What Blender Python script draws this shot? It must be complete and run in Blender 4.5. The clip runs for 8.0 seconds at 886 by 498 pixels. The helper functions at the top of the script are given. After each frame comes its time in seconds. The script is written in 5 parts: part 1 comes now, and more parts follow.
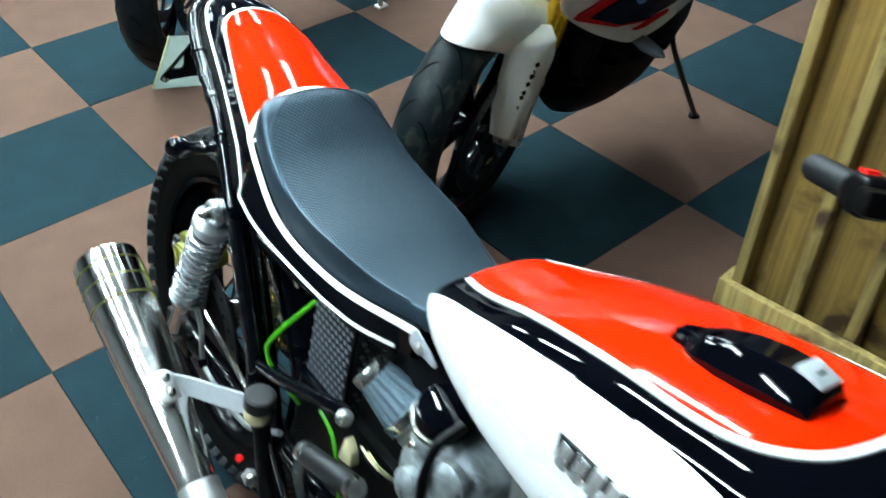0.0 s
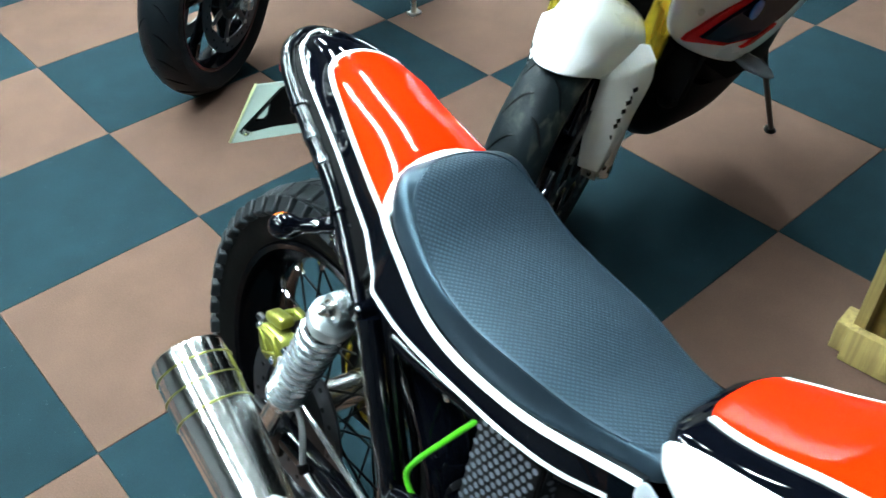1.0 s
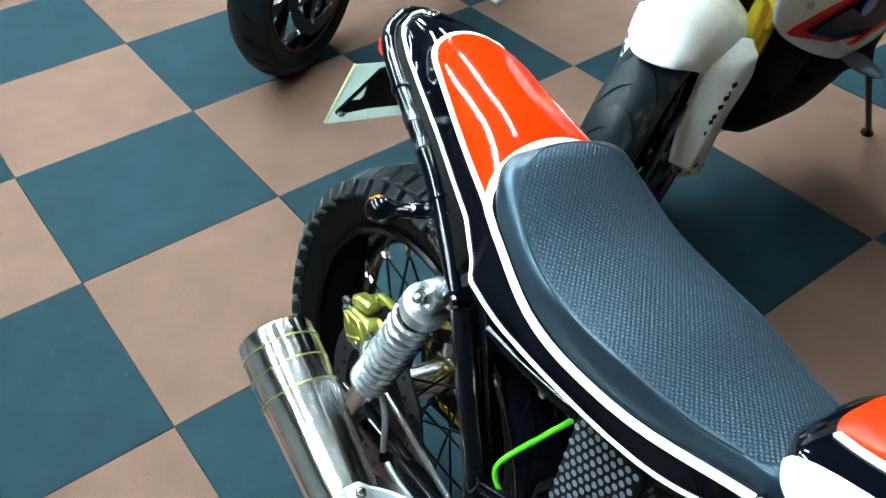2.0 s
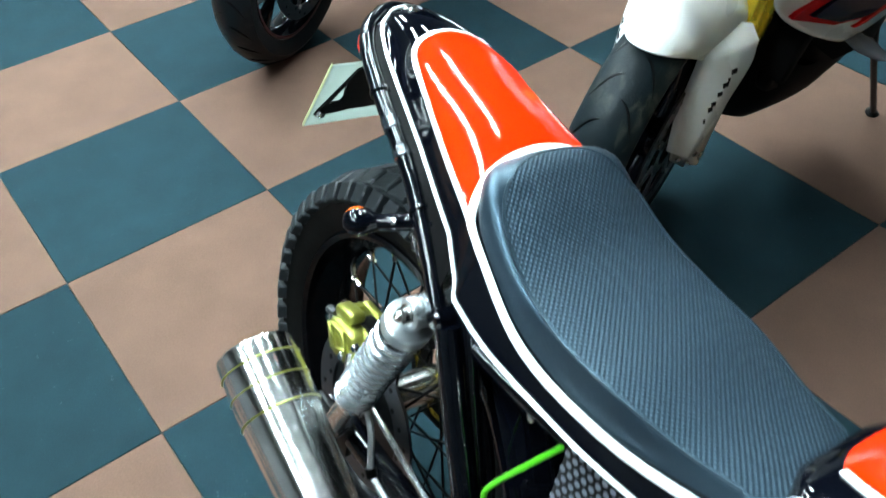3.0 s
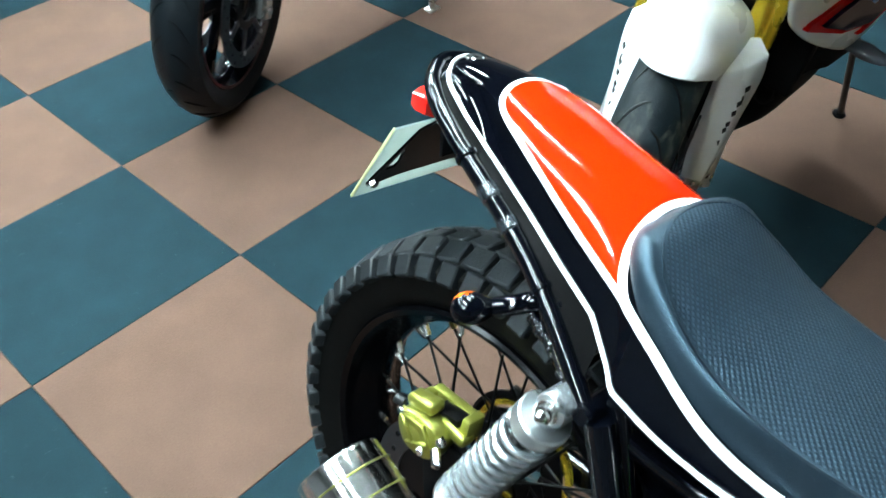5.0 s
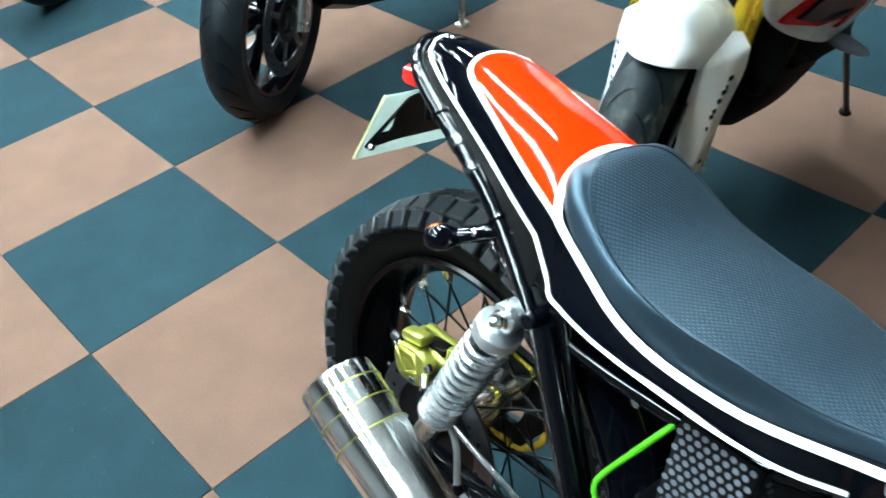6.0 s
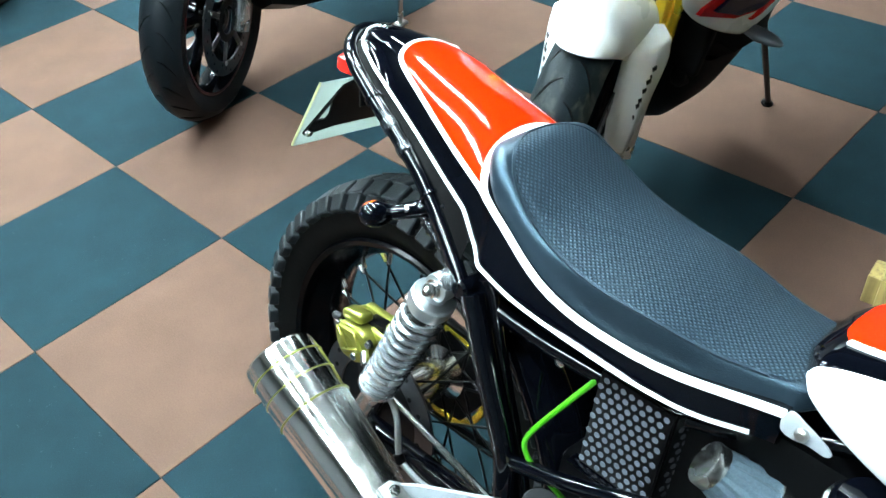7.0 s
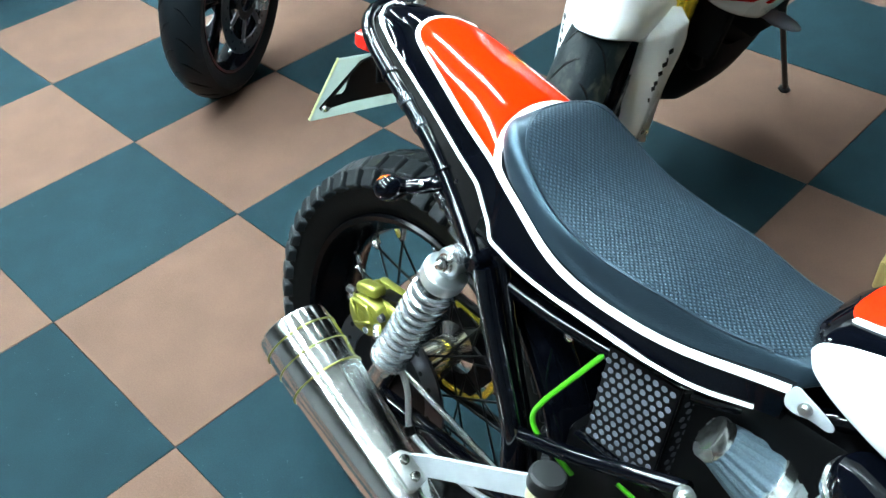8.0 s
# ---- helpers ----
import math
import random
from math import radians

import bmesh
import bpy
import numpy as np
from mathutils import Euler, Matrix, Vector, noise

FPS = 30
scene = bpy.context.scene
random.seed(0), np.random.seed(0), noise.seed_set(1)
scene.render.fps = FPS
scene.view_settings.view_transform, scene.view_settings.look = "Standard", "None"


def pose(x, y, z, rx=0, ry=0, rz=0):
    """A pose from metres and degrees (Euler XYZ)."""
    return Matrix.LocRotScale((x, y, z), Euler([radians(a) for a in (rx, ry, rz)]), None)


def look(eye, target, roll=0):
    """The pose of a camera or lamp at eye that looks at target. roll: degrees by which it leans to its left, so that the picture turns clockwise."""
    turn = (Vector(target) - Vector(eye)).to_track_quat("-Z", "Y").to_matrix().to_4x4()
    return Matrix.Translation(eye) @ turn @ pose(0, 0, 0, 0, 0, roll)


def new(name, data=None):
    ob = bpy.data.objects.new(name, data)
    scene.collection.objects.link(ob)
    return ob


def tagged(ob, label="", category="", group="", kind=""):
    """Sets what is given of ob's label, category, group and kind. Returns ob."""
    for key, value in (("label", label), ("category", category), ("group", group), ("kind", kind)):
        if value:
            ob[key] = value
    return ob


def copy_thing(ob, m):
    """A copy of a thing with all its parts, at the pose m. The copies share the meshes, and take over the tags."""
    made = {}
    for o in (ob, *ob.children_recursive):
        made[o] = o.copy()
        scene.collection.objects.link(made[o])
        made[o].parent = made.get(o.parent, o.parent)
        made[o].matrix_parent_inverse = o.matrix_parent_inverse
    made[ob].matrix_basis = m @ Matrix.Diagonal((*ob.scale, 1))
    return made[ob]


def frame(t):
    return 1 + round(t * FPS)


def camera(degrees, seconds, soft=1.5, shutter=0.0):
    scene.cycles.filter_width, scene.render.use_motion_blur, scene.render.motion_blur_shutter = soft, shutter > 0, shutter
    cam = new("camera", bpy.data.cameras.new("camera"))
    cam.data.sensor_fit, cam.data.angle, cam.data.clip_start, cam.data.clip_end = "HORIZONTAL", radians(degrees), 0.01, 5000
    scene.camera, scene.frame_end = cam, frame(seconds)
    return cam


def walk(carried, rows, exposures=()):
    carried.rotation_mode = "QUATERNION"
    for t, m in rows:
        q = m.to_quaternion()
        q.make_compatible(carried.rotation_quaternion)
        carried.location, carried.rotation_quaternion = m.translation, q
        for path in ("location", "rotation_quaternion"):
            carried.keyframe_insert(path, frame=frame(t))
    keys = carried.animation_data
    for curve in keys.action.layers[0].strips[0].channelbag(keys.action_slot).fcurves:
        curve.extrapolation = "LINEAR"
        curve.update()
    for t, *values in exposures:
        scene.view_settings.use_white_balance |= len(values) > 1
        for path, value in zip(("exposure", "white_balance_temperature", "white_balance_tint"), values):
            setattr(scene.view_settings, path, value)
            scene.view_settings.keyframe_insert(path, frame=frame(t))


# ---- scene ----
cam = camera(53.4, 8.0, shutter=0.5)
PATH = [
    (0, (2.019, -0.645, 1.42), (0.838, 0.311, 0.119), -0.9),
    (0.5, (1.822, -0.627, 1.405), (0.667, 0.333, 0.085), -1.4),
    (1, (1.691, -0.652, 1.378), (0.552, 0.325, 0.055), -1.3),
    (1.5, (1.652, -0.674, 1.369), (0.451, 0.218, 0.041), -1.8),
    (1.7, (1.649, -0.674, 1.365), (0.429, 0.189, 0.036), -1.9),
    (2.8, (1.631, -0.64, 1.351), (0.451, 0.215, -0.019), -2.7),
    (3, (1.606, -0.615, 1.354), (0.42, 0.217, -0.024), -3.2),
    (3.5, (1.5, -0.537, 1.345), (0.332, 0.311, -0.039), -2.3),
    (4, (1.349, -0.542, 1.327), (0.329, 0.434, -0.089), -0.9),
    (4.5, (1.301, -0.605, 1.318), (0.309, 0.433, -0.074), -1.2),
    (4.7, (1.314, -0.644, 1.32), (0.311, 0.407, -0.054), -1.6),
    (5.8, (1.531, -0.752, 1.343), (0.341, 0.193, 0.043), -6.0),
    (6, (1.561, -0.76, 1.352), (0.382, 0.207, 0.058), -6.3),
    (6.5, (1.601, -0.779, 1.356), (0.464, 0.251, 0.074), -5.7),
    (7, (1.62, -0.793, 1.359), (0.517, 0.262, 0.066), -4.8),
    (7.5, (1.626, -0.802, 1.351), (0.533, 0.237, 0.038), -4.0),
    (8, (1.634, -0.806, 1.36), (0.524, 0.209, 0.043), -4.6),
]
EXPOSURES = [(0, 0.08), (0.5, 0.44), (1.0, 0.46), (1.5, 0.49), (3, 0.48), (4.5, 0.40), (6, 0.73), (8, 0.64)]
walk(cam, [(t, look(eye, target, roll)) for t, eye, target, roll in PATH], EXPOSURES)

# ---- world and light ----
room_world = bpy.data.worlds.new("room_world")
room_world.use_nodes = True
room_world.node_tree.nodes["Background"].inputs[0].default_value = (0.55, 0.6, 0.65, 1)
room_world.node_tree.nodes["Background"].inputs[1].default_value = 0.01
scene.world = room_world
LAMP = 180.0          # radiance of the ceiling panels
CEIL = 3.0           # ceiling height


# ---- materials ----
def material(name, colour, rough=0.5, metal=0.0, coat=0.0, vary=0.12, grain=60.0, blotch=5.0, bump=0.0, bump_scale=200.0, spec=0.5, rough_vary=0.08, per_object=0.0):
    m = bpy.data.materials.new(name)
    m.use_nodes = True
    n, l = m.node_tree.nodes, m.node_tree.links
    b = n["Principled BSDF"]
    b.inputs["Metallic"].default_value = metal
    b.inputs["Coat Weight"].default_value = coat
    b.inputs["Coat Roughness"].default_value = 0.04
    b.inputs["Specular IOR Level"].default_value = spec
    co = n.new("ShaderNodeTexCoord")
    fine, wide = n.new("ShaderNodeTexNoise"), n.new("ShaderNodeTexNoise")
    fine.inputs["Scale"].default_value, wide.inputs["Scale"].default_value = grain, blotch
    fine.inputs["Detail"].default_value, wide.inputs["Detail"].default_value = 4, 5
    l.new(co.outputs["Object"], fine.inputs["Vector"])
    l.new(co.outputs["Object"], wide.inputs["Vector"])
    add = n.new("ShaderNodeMath")
    add.operation = "ADD"
    l.new(fine.outputs["Fac"], add.inputs[0])
    l.new(wide.outputs["Fac"], add.inputs[1])
    if per_object:
        info, scaled = n.new("ShaderNodeObjectInfo"), n.new("ShaderNodeMath")
        scaled.operation = "MULTIPLY_ADD"
        scaled.inputs[1].default_value = per_object
        l.new(info.outputs["Random"], scaled.inputs[0])
        l.new(add.outputs[0], scaled.inputs[2])
        add = scaled
    ramp = n.new("ShaderNodeMapRange")
    ramp.inputs["From Min"].default_value, ramp.inputs["From Max"].default_value = 0.55, 1.45 + per_object
    ramp.inputs["To Min"].default_value, ramp.inputs["To Max"].default_value = 1 - vary, 1 + vary
    l.new(add.outputs[0], ramp.inputs["Value"])
    mul = n.new("ShaderNodeVectorMath")
    mul.operation = "SCALE"
    mul.inputs[0].default_value = colour
    l.new(ramp.outputs[0], mul.inputs["Scale"])
    l.new(mul.outputs[0], b.inputs["Base Color"])
    rr = n.new("ShaderNodeMapRange")
    rr.inputs["From Min"].default_value, rr.inputs["From Max"].default_value = 0.3, 0.7
    rr.inputs["To Min"].default_value, rr.inputs["To Max"].default_value = max(0.02, rough - rough_vary), min(1, rough + rough_vary)
    l.new(wide.outputs["Fac"], rr.inputs["Value"])
    l.new(rr.outputs[0], b.inputs["Roughness"])
    if bump:
        bt, bn = n.new("ShaderNodeTexNoise"), n.new("ShaderNodeBump")
        bt.inputs["Scale"].default_value, bt.inputs["Detail"].default_value = bump_scale, 3
        bn.inputs["Strength"].default_value, bn.inputs["Distance"].default_value = bump, 0.002
        l.new(co.outputs["Object"], bt.inputs["Vector"])
        l.new(bt.outputs["Fac"], bn.inputs["Height"])
        l.new(bn.outputs["Normal"], b.inputs["Normal"])
    return m


def scuffed(m, colour, scale=9.0, low=0.56, high=0.68, weight=0.5, stretch=(1, 1, 1)):
    """Lays dusty scuffs or specks of another colour over a material."""
    n, l = m.node_tree.nodes, m.node_tree.links
    p = n["Principled BSDF"]
    co, mp, tex, rg, mix = n.new("ShaderNodeTexCoord"), n.new("ShaderNodeMapping"), n.new("ShaderNodeTexNoise"), n.new("ShaderNodeMapRange"), n.new("ShaderNodeMix")
    mp.inputs["Scale"].default_value = stretch
    tex.inputs["Scale"].default_value, tex.inputs["Detail"].default_value, tex.inputs["Distortion"].default_value = scale, 5, 1.2
    l.new(co.outputs["Object"], mp.inputs["Vector"])
    l.new(mp.outputs[0], tex.inputs["Vector"])
    l.new(tex.outputs["Fac"], rg.inputs["Value"])
    rg.inputs["From Min"].default_value, rg.inputs["From Max"].default_value, rg.inputs["To Max"].default_value = low, high, weight
    mix.data_type = "RGBA"
    l.new(rg.outputs[0], mix.inputs["Factor"])
    l.new(p.inputs["Base Color"].links[0].from_socket, mix.inputs["A"])
    mix.inputs["B"].default_value = (*colour, 1)
    l.new(mix.outputs["Result"], p.inputs["Base Color"])
    return m


def glowing(name, colour, strength):
    m = bpy.data.materials.new(name)
    m.use_nodes = True
    b = m.node_tree.nodes["Principled BSDF"]
    b.inputs["Base Color"].default_value = (0.8, 0.8, 0.8, 1)
    b.inputs["Emission Color"].default_value = (*colour, 1)
    b.inputs["Emission Strength"].default_value = strength
    return m


def stitched_vinyl(name, colour):
    """Embossed seat vinyl: rows of small diamonds, turned by 45 degrees."""
    m = material(name, colour, 0.46, spec=0.6, vary=0.2, grain=90, blotch=7, rough_vary=0.06)
    n, l = m.node_tree.nodes, m.node_tree.links
    co, turn = n.new("ShaderNodeTexCoord"), n.new("ShaderNodeMapping")
    turn.inputs["Rotation"].default_value = (0, 0, radians(45))
    l.new(co.outputs["Object"], turn.inputs["Vector"])
    waves = []
    for way in ("X", "Y"):
        w = n.new("ShaderNodeTexWave")
        w.bands_direction, w.wave_profile = way, "SIN"
        w.inputs["Scale"].default_value, w.inputs["Distortion"].default_value = 71, 0.0
        l.new(turn.outputs[0], w.inputs["Vector"])
        waves.append(w)
    mul, bn = n.new("ShaderNodeMath"), n.new("ShaderNodeBump")
    mul.operation = "MULTIPLY"
    l.new(waves[0].outputs["Fac"], mul.inputs[0])
    l.new(waves[1].outputs["Fac"], mul.inputs[1])
    bn.inputs["Strength"].default_value, bn.inputs["Distance"].default_value = 0.45, 0.0015
    l.new(mul.outputs[0], bn.inputs["Height"])
    p = n["Principled BSDF"]
    l.new(bn.outputs["Normal"], p.inputs["Normal"])
    gloss, dot_glint = n.new("ShaderNodeMapRange"), n.new("ShaderNodeMapRange")
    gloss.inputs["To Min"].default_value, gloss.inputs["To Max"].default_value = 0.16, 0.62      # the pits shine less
    # raised dots get a lighter base colour, which paints in their glints
    dot_glint.inputs["To Min"].default_value, dot_glint.inputs["To Max"].default_value = 0.95, 1.7
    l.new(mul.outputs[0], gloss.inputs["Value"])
    l.new(mul.outputs[0], dot_glint.inputs["Value"])
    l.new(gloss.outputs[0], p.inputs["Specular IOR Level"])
    lit_base = n.new("ShaderNodeVectorMath")
    lit_base.operation = "SCALE"
    l.new(p.inputs["Base Color"].links[0].from_socket, lit_base.inputs[0])
    l.new(dot_glint.outputs[0], lit_base.inputs["Scale"])
    l.new(lit_base.outputs[0], p.inputs["Base Color"])
    return m


def wood(name, colour):
    """Rough-sawn pine, grain along z, knots and dirt."""
    m = material(name, colour, 0.75, vary=0.25, grain=30, blotch=3, per_object=0.5)
    n, l = m.node_tree.nodes, m.node_tree.links
    b = n["Principled BSDF"]
    co, stretch, tex, mix = n.new("ShaderNodeTexCoord"), n.new("ShaderNodeMapping"), n.new("ShaderNodeTexNoise"), n.new("ShaderNodeMix")
    stretch.inputs["Scale"].default_value = (90, 90, 2.4)
    tex.inputs["Scale"].default_value, tex.inputs["Detail"].default_value, tex.inputs["Distortion"].default_value = 1.0, 6, 0.6
    l.new(co.outputs["Object"], stretch.inputs["Vector"])
    l.new(stretch.outputs[0], tex.inputs["Vector"])
    stain, sr = n.new("ShaderNodeTexNoise"), n.new("ShaderNodeMapRange")
    stain.inputs["Scale"].default_value = 8
    stain.inputs["Detail"].default_value = 6
    l.new(co.outputs["Object"], stain.inputs["Vector"])
    sr.inputs["From Min"].default_value, sr.inputs["From Max"].default_value = 0.50, 0.66
    l.new(stain.outputs["Fac"], sr.inputs["Value"])
    gr = n.new("ShaderNodeMapRange")
    gr.inputs["From Min"].default_value, gr.inputs["From Max"].default_value = 0.3, 0.75
    gr.inputs["To Max"].default_value = 0.75
    l.new(tex.outputs["Fac"], gr.inputs["Value"])
    big = n.new("ShaderNodeMath")
    big.operation = "MAXIMUM"
    l.new(gr.outputs[0], big.inputs[0])
    l.new(sr.outputs[0], big.inputs[1])
    mix.data_type = "RGBA"
    old = b.inputs["Base Color"].links[0].from_socket
    l.new(big.outputs[0], mix.inputs["Factor"])
    l.new(old, mix.inputs["A"])
    mix.inputs["B"].default_value = (colour[0] * 0.17, colour[1] * 0.13, colour[2] * 0.2, 1)
    l.new(mix.outputs["Result"], b.inputs["Base Color"])
    knot_at, knot, kr, knots = n.new("ShaderNodeMapping"), n.new("ShaderNodeTexVoronoi"), n.new("ShaderNodeMapRange"), n.new("ShaderNodeMix")
    knot_at.inputs["Scale"].default_value = (7.5, 7.5, 4.2)
    knot.inputs["Scale"].default_value = 1.0
    info, far = n.new("ShaderNodeObjectInfo"), n.new("ShaderNodeVectorMath")
    far.operation = "SCALE"
    far.inputs[0].default_value = (31, 17, 23)
    l.new(info.outputs["Random"], far.inputs["Scale"])
    l.new(far.outputs[0], knot_at.inputs["Location"])
    l.new(co.outputs["Object"], knot_at.inputs["Vector"])
    l.new(knot_at.outputs[0], knot.inputs["Vector"])
    kr.inputs["From Min"].default_value, kr.inputs["From Max"].default_value = 0.06, 0.16
    kr.inputs["To Min"].default_value, kr.inputs["To Max"].default_value = 0.85, 0.0
    l.new(knot.outputs["Distance"], kr.inputs["Value"])
    knots.data_type = "RGBA"
    l.new(kr.outputs[0], knots.inputs["Factor"])
    l.new(mix.outputs["Result"], knots.inputs["A"])
    knots.inputs["B"].default_value = (0.035, 0.018, 0.006, 1)
    l.new(knots.outputs["Result"], b.inputs["Base Color"])
    bn = n.new("ShaderNodeBump")
    bn.inputs["Strength"].default_value, bn.inputs["Distance"].default_value = 0.5, 0.003
    l.new(tex.outputs["Fac"], bn.inputs["Height"])
    l.new(bn.outputs["Normal"], b.inputs["Normal"])
    return m


BROWN_TILE = material("brown_carpet", (0.085, 0.0490, 0.0362), 0.95, vary=0.32, grain=300, blotch=7, bump=0.5, bump_scale=500, spec=0.04, per_object=0.25)
SLATE_TILE = material("slate_carpet", (0.0082, 0.0188, 0.0235), 0.95, vary=0.48, grain=420, blotch=9, bump=0.5, bump_scale=500, spec=0.04, per_object=0.3)
scuffed(BROWN_TILE, (0.05, 0.030, 0.023), 2.3, 0.56, 0.72, 0.35)
scuffed(SLATE_TILE, (0.085, 0.10, 0.095), 70.0, 0.70, 0.76, 0.5)
SUBFLOOR = material("subfloor", (0.075, 0.075, 0.04), 0.9, vary=0.3)
WALL_PAINT = material("wall_paint", (0.09, 0.092, 0.096), 0.8, vary=0.06, grain=30, blotch=1.5)
CEILING_PAINT = material("ceiling_paint", (0.06, 0.063, 0.066), 0.9, vary=0.06, grain=25)
PANEL_GLOW = glowing("panel_glow", (0.765, 0.985, 1.045), LAMP)
LAMP_FRAME = material("lamp_frame", (0.75, 0.75, 0.75), 0.4)
ORANGE = material("orange_paint", (0.75, 0.0160, 0.0008), 0.08, coat=0.15, vary=0.04, grain=25, rough_vary=0.03, spec=0.35)
BLACK_PAINT = material("black_paint", (0.0010, 0.0013, 0.0025), 0.03, coat=0.0, vary=0.3, rough_vary=0.02, spec=0.28)
WHITE_PAINT = material("white_paint", (0.87, 0.88, 0.88), 0.25, coat=0.8, vary=0.03)
FRAME_BLACK = material("frame_enamel", (0.0010, 0.0013, 0.0024), 0.08, vary=0.3, spec=0.40)
SATIN_BLACK = material("satin_black", (0.0012, 0.0012, 0.0015), 0.38, vary=0.3, spec=0.13)
SEAT_SMOOTH = material("seat_vinyl", (0.0075, 0.0125, 0.0185), 0.40, spec=0.58, vary=0.2, bump=0.25, bump_scale=700)
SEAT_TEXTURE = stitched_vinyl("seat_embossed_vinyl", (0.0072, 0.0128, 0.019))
for vinyl in (SEAT_SMOOTH, SEAT_TEXTURE):
    vinyl.node_tree.nodes["Principled BSDF"].inputs["Specular Tint"].default_value = (0.50, 0.80, 1.0, 1)
RUBBER = material("tyre_rubber", (0.0075, 0.0092, 0.0108), 0.55, spec=0.22, vary=0.3, grain=80, blotch=9, bump=0.3, bump_scale=260)
WORN_RUBBER = material("worn_tyre_rubber", (0.0034, 0.0066, 0.0085), 0.5, spec=0.15, vary=0.35, grain=40, blotch=12, bump=0.3, bump_scale=260)
# Darker than the tread blocks' rubber: the sides' shade is put into the colour.
SHADED_SIDEWALL = material("shaded_tyre_sidewall", (0.0018, 0.0017, 0.0016), 0.6, spec=0.09, vary=0.3, grain=80, blotch=9, bump=0.2, bump_scale=200)
scuffed(WORN_RUBBER, (0.055, 0.055, 0.042), 13.0, 0.56, 0.72, 0.6, (1, 1.6, 1))
scuffed(RUBBER, (0.026, 0.032, 0.035), 30.0, 0.5, 0.7, 0.5)
SOFT_RUBBER = material("soft_rubber", (0.004, 0.0045, 0.0053), 0.5, vary=0.2)
CHROME = material("chrome", (0.88, 0.87, 0.84), 0.16, metal=1.0, vary=0.05, rough_vary=0.05)
STEEL = material("brushed_steel", (0.62, 0.62, 0.60), 0.28, metal=1.0, vary=0.12, grain=160)
ALLOY = material("cast_alloy", (0.55, 0.55, 0.54), 0.42, metal=1.0, vary=0.2, grain=60, bump=0.3, bump_scale=160)
ZINC = material("zinc_spring", (0.80, 0.84, 0.87), 0.24, metal=0.95, vary=0.1)
GOLD = material("gold_caliper", (0.31, 0.305, 0.062), 0.34, metal=0.8, vary=0.15, grain=50)
GOLD_FORK = material("gold_anodised", (0.85, 0.62, 0.05), 0.25, metal=0.85, vary=0.08)
GREEN_HOSE = material("green_hose", (0.065, 0.40, 0.011), 0.35, vary=0.06)
GREY_HOSE = material("braided_hose", (0.32, 0.33, 0.33), 0.4, metal=0.4, vary=0.25, grain=400)
FILTER_MESH = material("filter_gauze", (0.11, 0.155, 0.19), 0.4, metal=0.5, vary=0.35, grain=500, bump=0.6, bump_scale=600)
SILENCER_STEEL = material("polished_stainless", (0.90, 0.89, 0.86), 0.19, metal=1.0, vary=0.06, rough_vary=0.04)
brushed = SILENCER_STEEL.node_tree
around = brushed.nodes.new("ShaderNodeTangent")
around.direction_type, around.axis = "RADIAL", "X"
brushed.links.new(around.outputs[0], brushed.nodes["Principled BSDF"].inputs["Tangent"])
brushed.nodes["Principled BSDF"].inputs["Anisotropic"].default_value = 0.8
brushed.nodes["Principled BSDF"].inputs["Anisotropic Rotation"].default_value = 0.25
BADGE_METAL = material("badge_metal", (0.80, 0.81, 0.82), 0.3, metal=0.75, vary=0.25, grain=120, blotch=40)
TAB_GREY = material("tab_grey", (0.33, 0.35, 0.37), 0.35, vary=0.1)
DARK_TYRE = material("dark_tyre_rubber", (0.003, 0.0046, 0.0062), 0.42, spec=0.18, vary=0.3, grain=60, blotch=9, bump=0.3, bump_scale=260)
scuffed(DARK_TYRE, (0.03, 0.03, 0.028), 9.0, 0.58, 0.75, 0.5)
DISC_STEEL = material("dull_disc_steel", (0.10, 0.10, 0.11), 0.35, metal=1.0, vary=0.2)
TAPE = material("smoked_tape", (0.016, 0.020, 0.025), 0.14, vary=0.6, grain=80, bump=1.0, bump_scale=140, spec=0.8)
LOOM_TAPE = material("crinkled_black_tape", (0.003, 0.0035, 0.005), 0.12, vary=0.3, grain=80, bump=1.0, bump_scale=220, spec=0.7)
DOT_SHADED = material("shaded_perforation", (0.03, 0.033, 0.04), 0.5, vary=0.15)
RIM_BLACK = material("rim_black", (0.0010, 0.0010, 0.0013), 0.20, vary=0.3, spec=0.08)
CAST = material("rough_cast_alloy", (0.34, 0.375, 0.39), 0.34, metal=0.6, vary=0.95, grain=55, blotch=26, bump=1.0, bump_scale=90)
MATT_BLACK = material("matt_black", (0.0015, 0.0013, 0.0015), 0.7, vary=0.3, spec=0.1)
DOT_GREY = material("perforation_grey", (0.115, 0.125, 0.15), 0.5, vary=0.15)
PLATE_BACK = material("plate_back", (0.30, 0.33, 0.315), 0.4, vary=0.1)
plate_nodes, plate_links = PLATE_BACK.node_tree.nodes, PLATE_BACK.node_tree.links
see_through, plate_mix = plate_nodes.new("ShaderNodeBsdfTranslucent"), plate_nodes.new("ShaderNodeMixShader")
see_through.inputs[0].default_value = (0.42, 0.46, 0.43, 1)
plate_mix.inputs[0].default_value = 0.7
plate_links.new(plate_nodes["Principled BSDF"].outputs[0], plate_mix.inputs[1])
plate_links.new(see_through.outputs[0], plate_mix.inputs[2])
plate_links.new(plate_mix.outputs[0], plate_nodes["Material Output"].inputs[0])
PLATE_YELLOW = material("plate_edge", (0.45, 0.46, 0.22), 0.4, vary=0.1)
RED_LENS = material("red_lens", (0.75, 0.015, 0.01), 0.12, coat=0.6, vary=0.08)
AMBER_LENS = material("amber_lens", (0.85, 0.12, 0.01), 0.15, coat=0.6, vary=0.08)
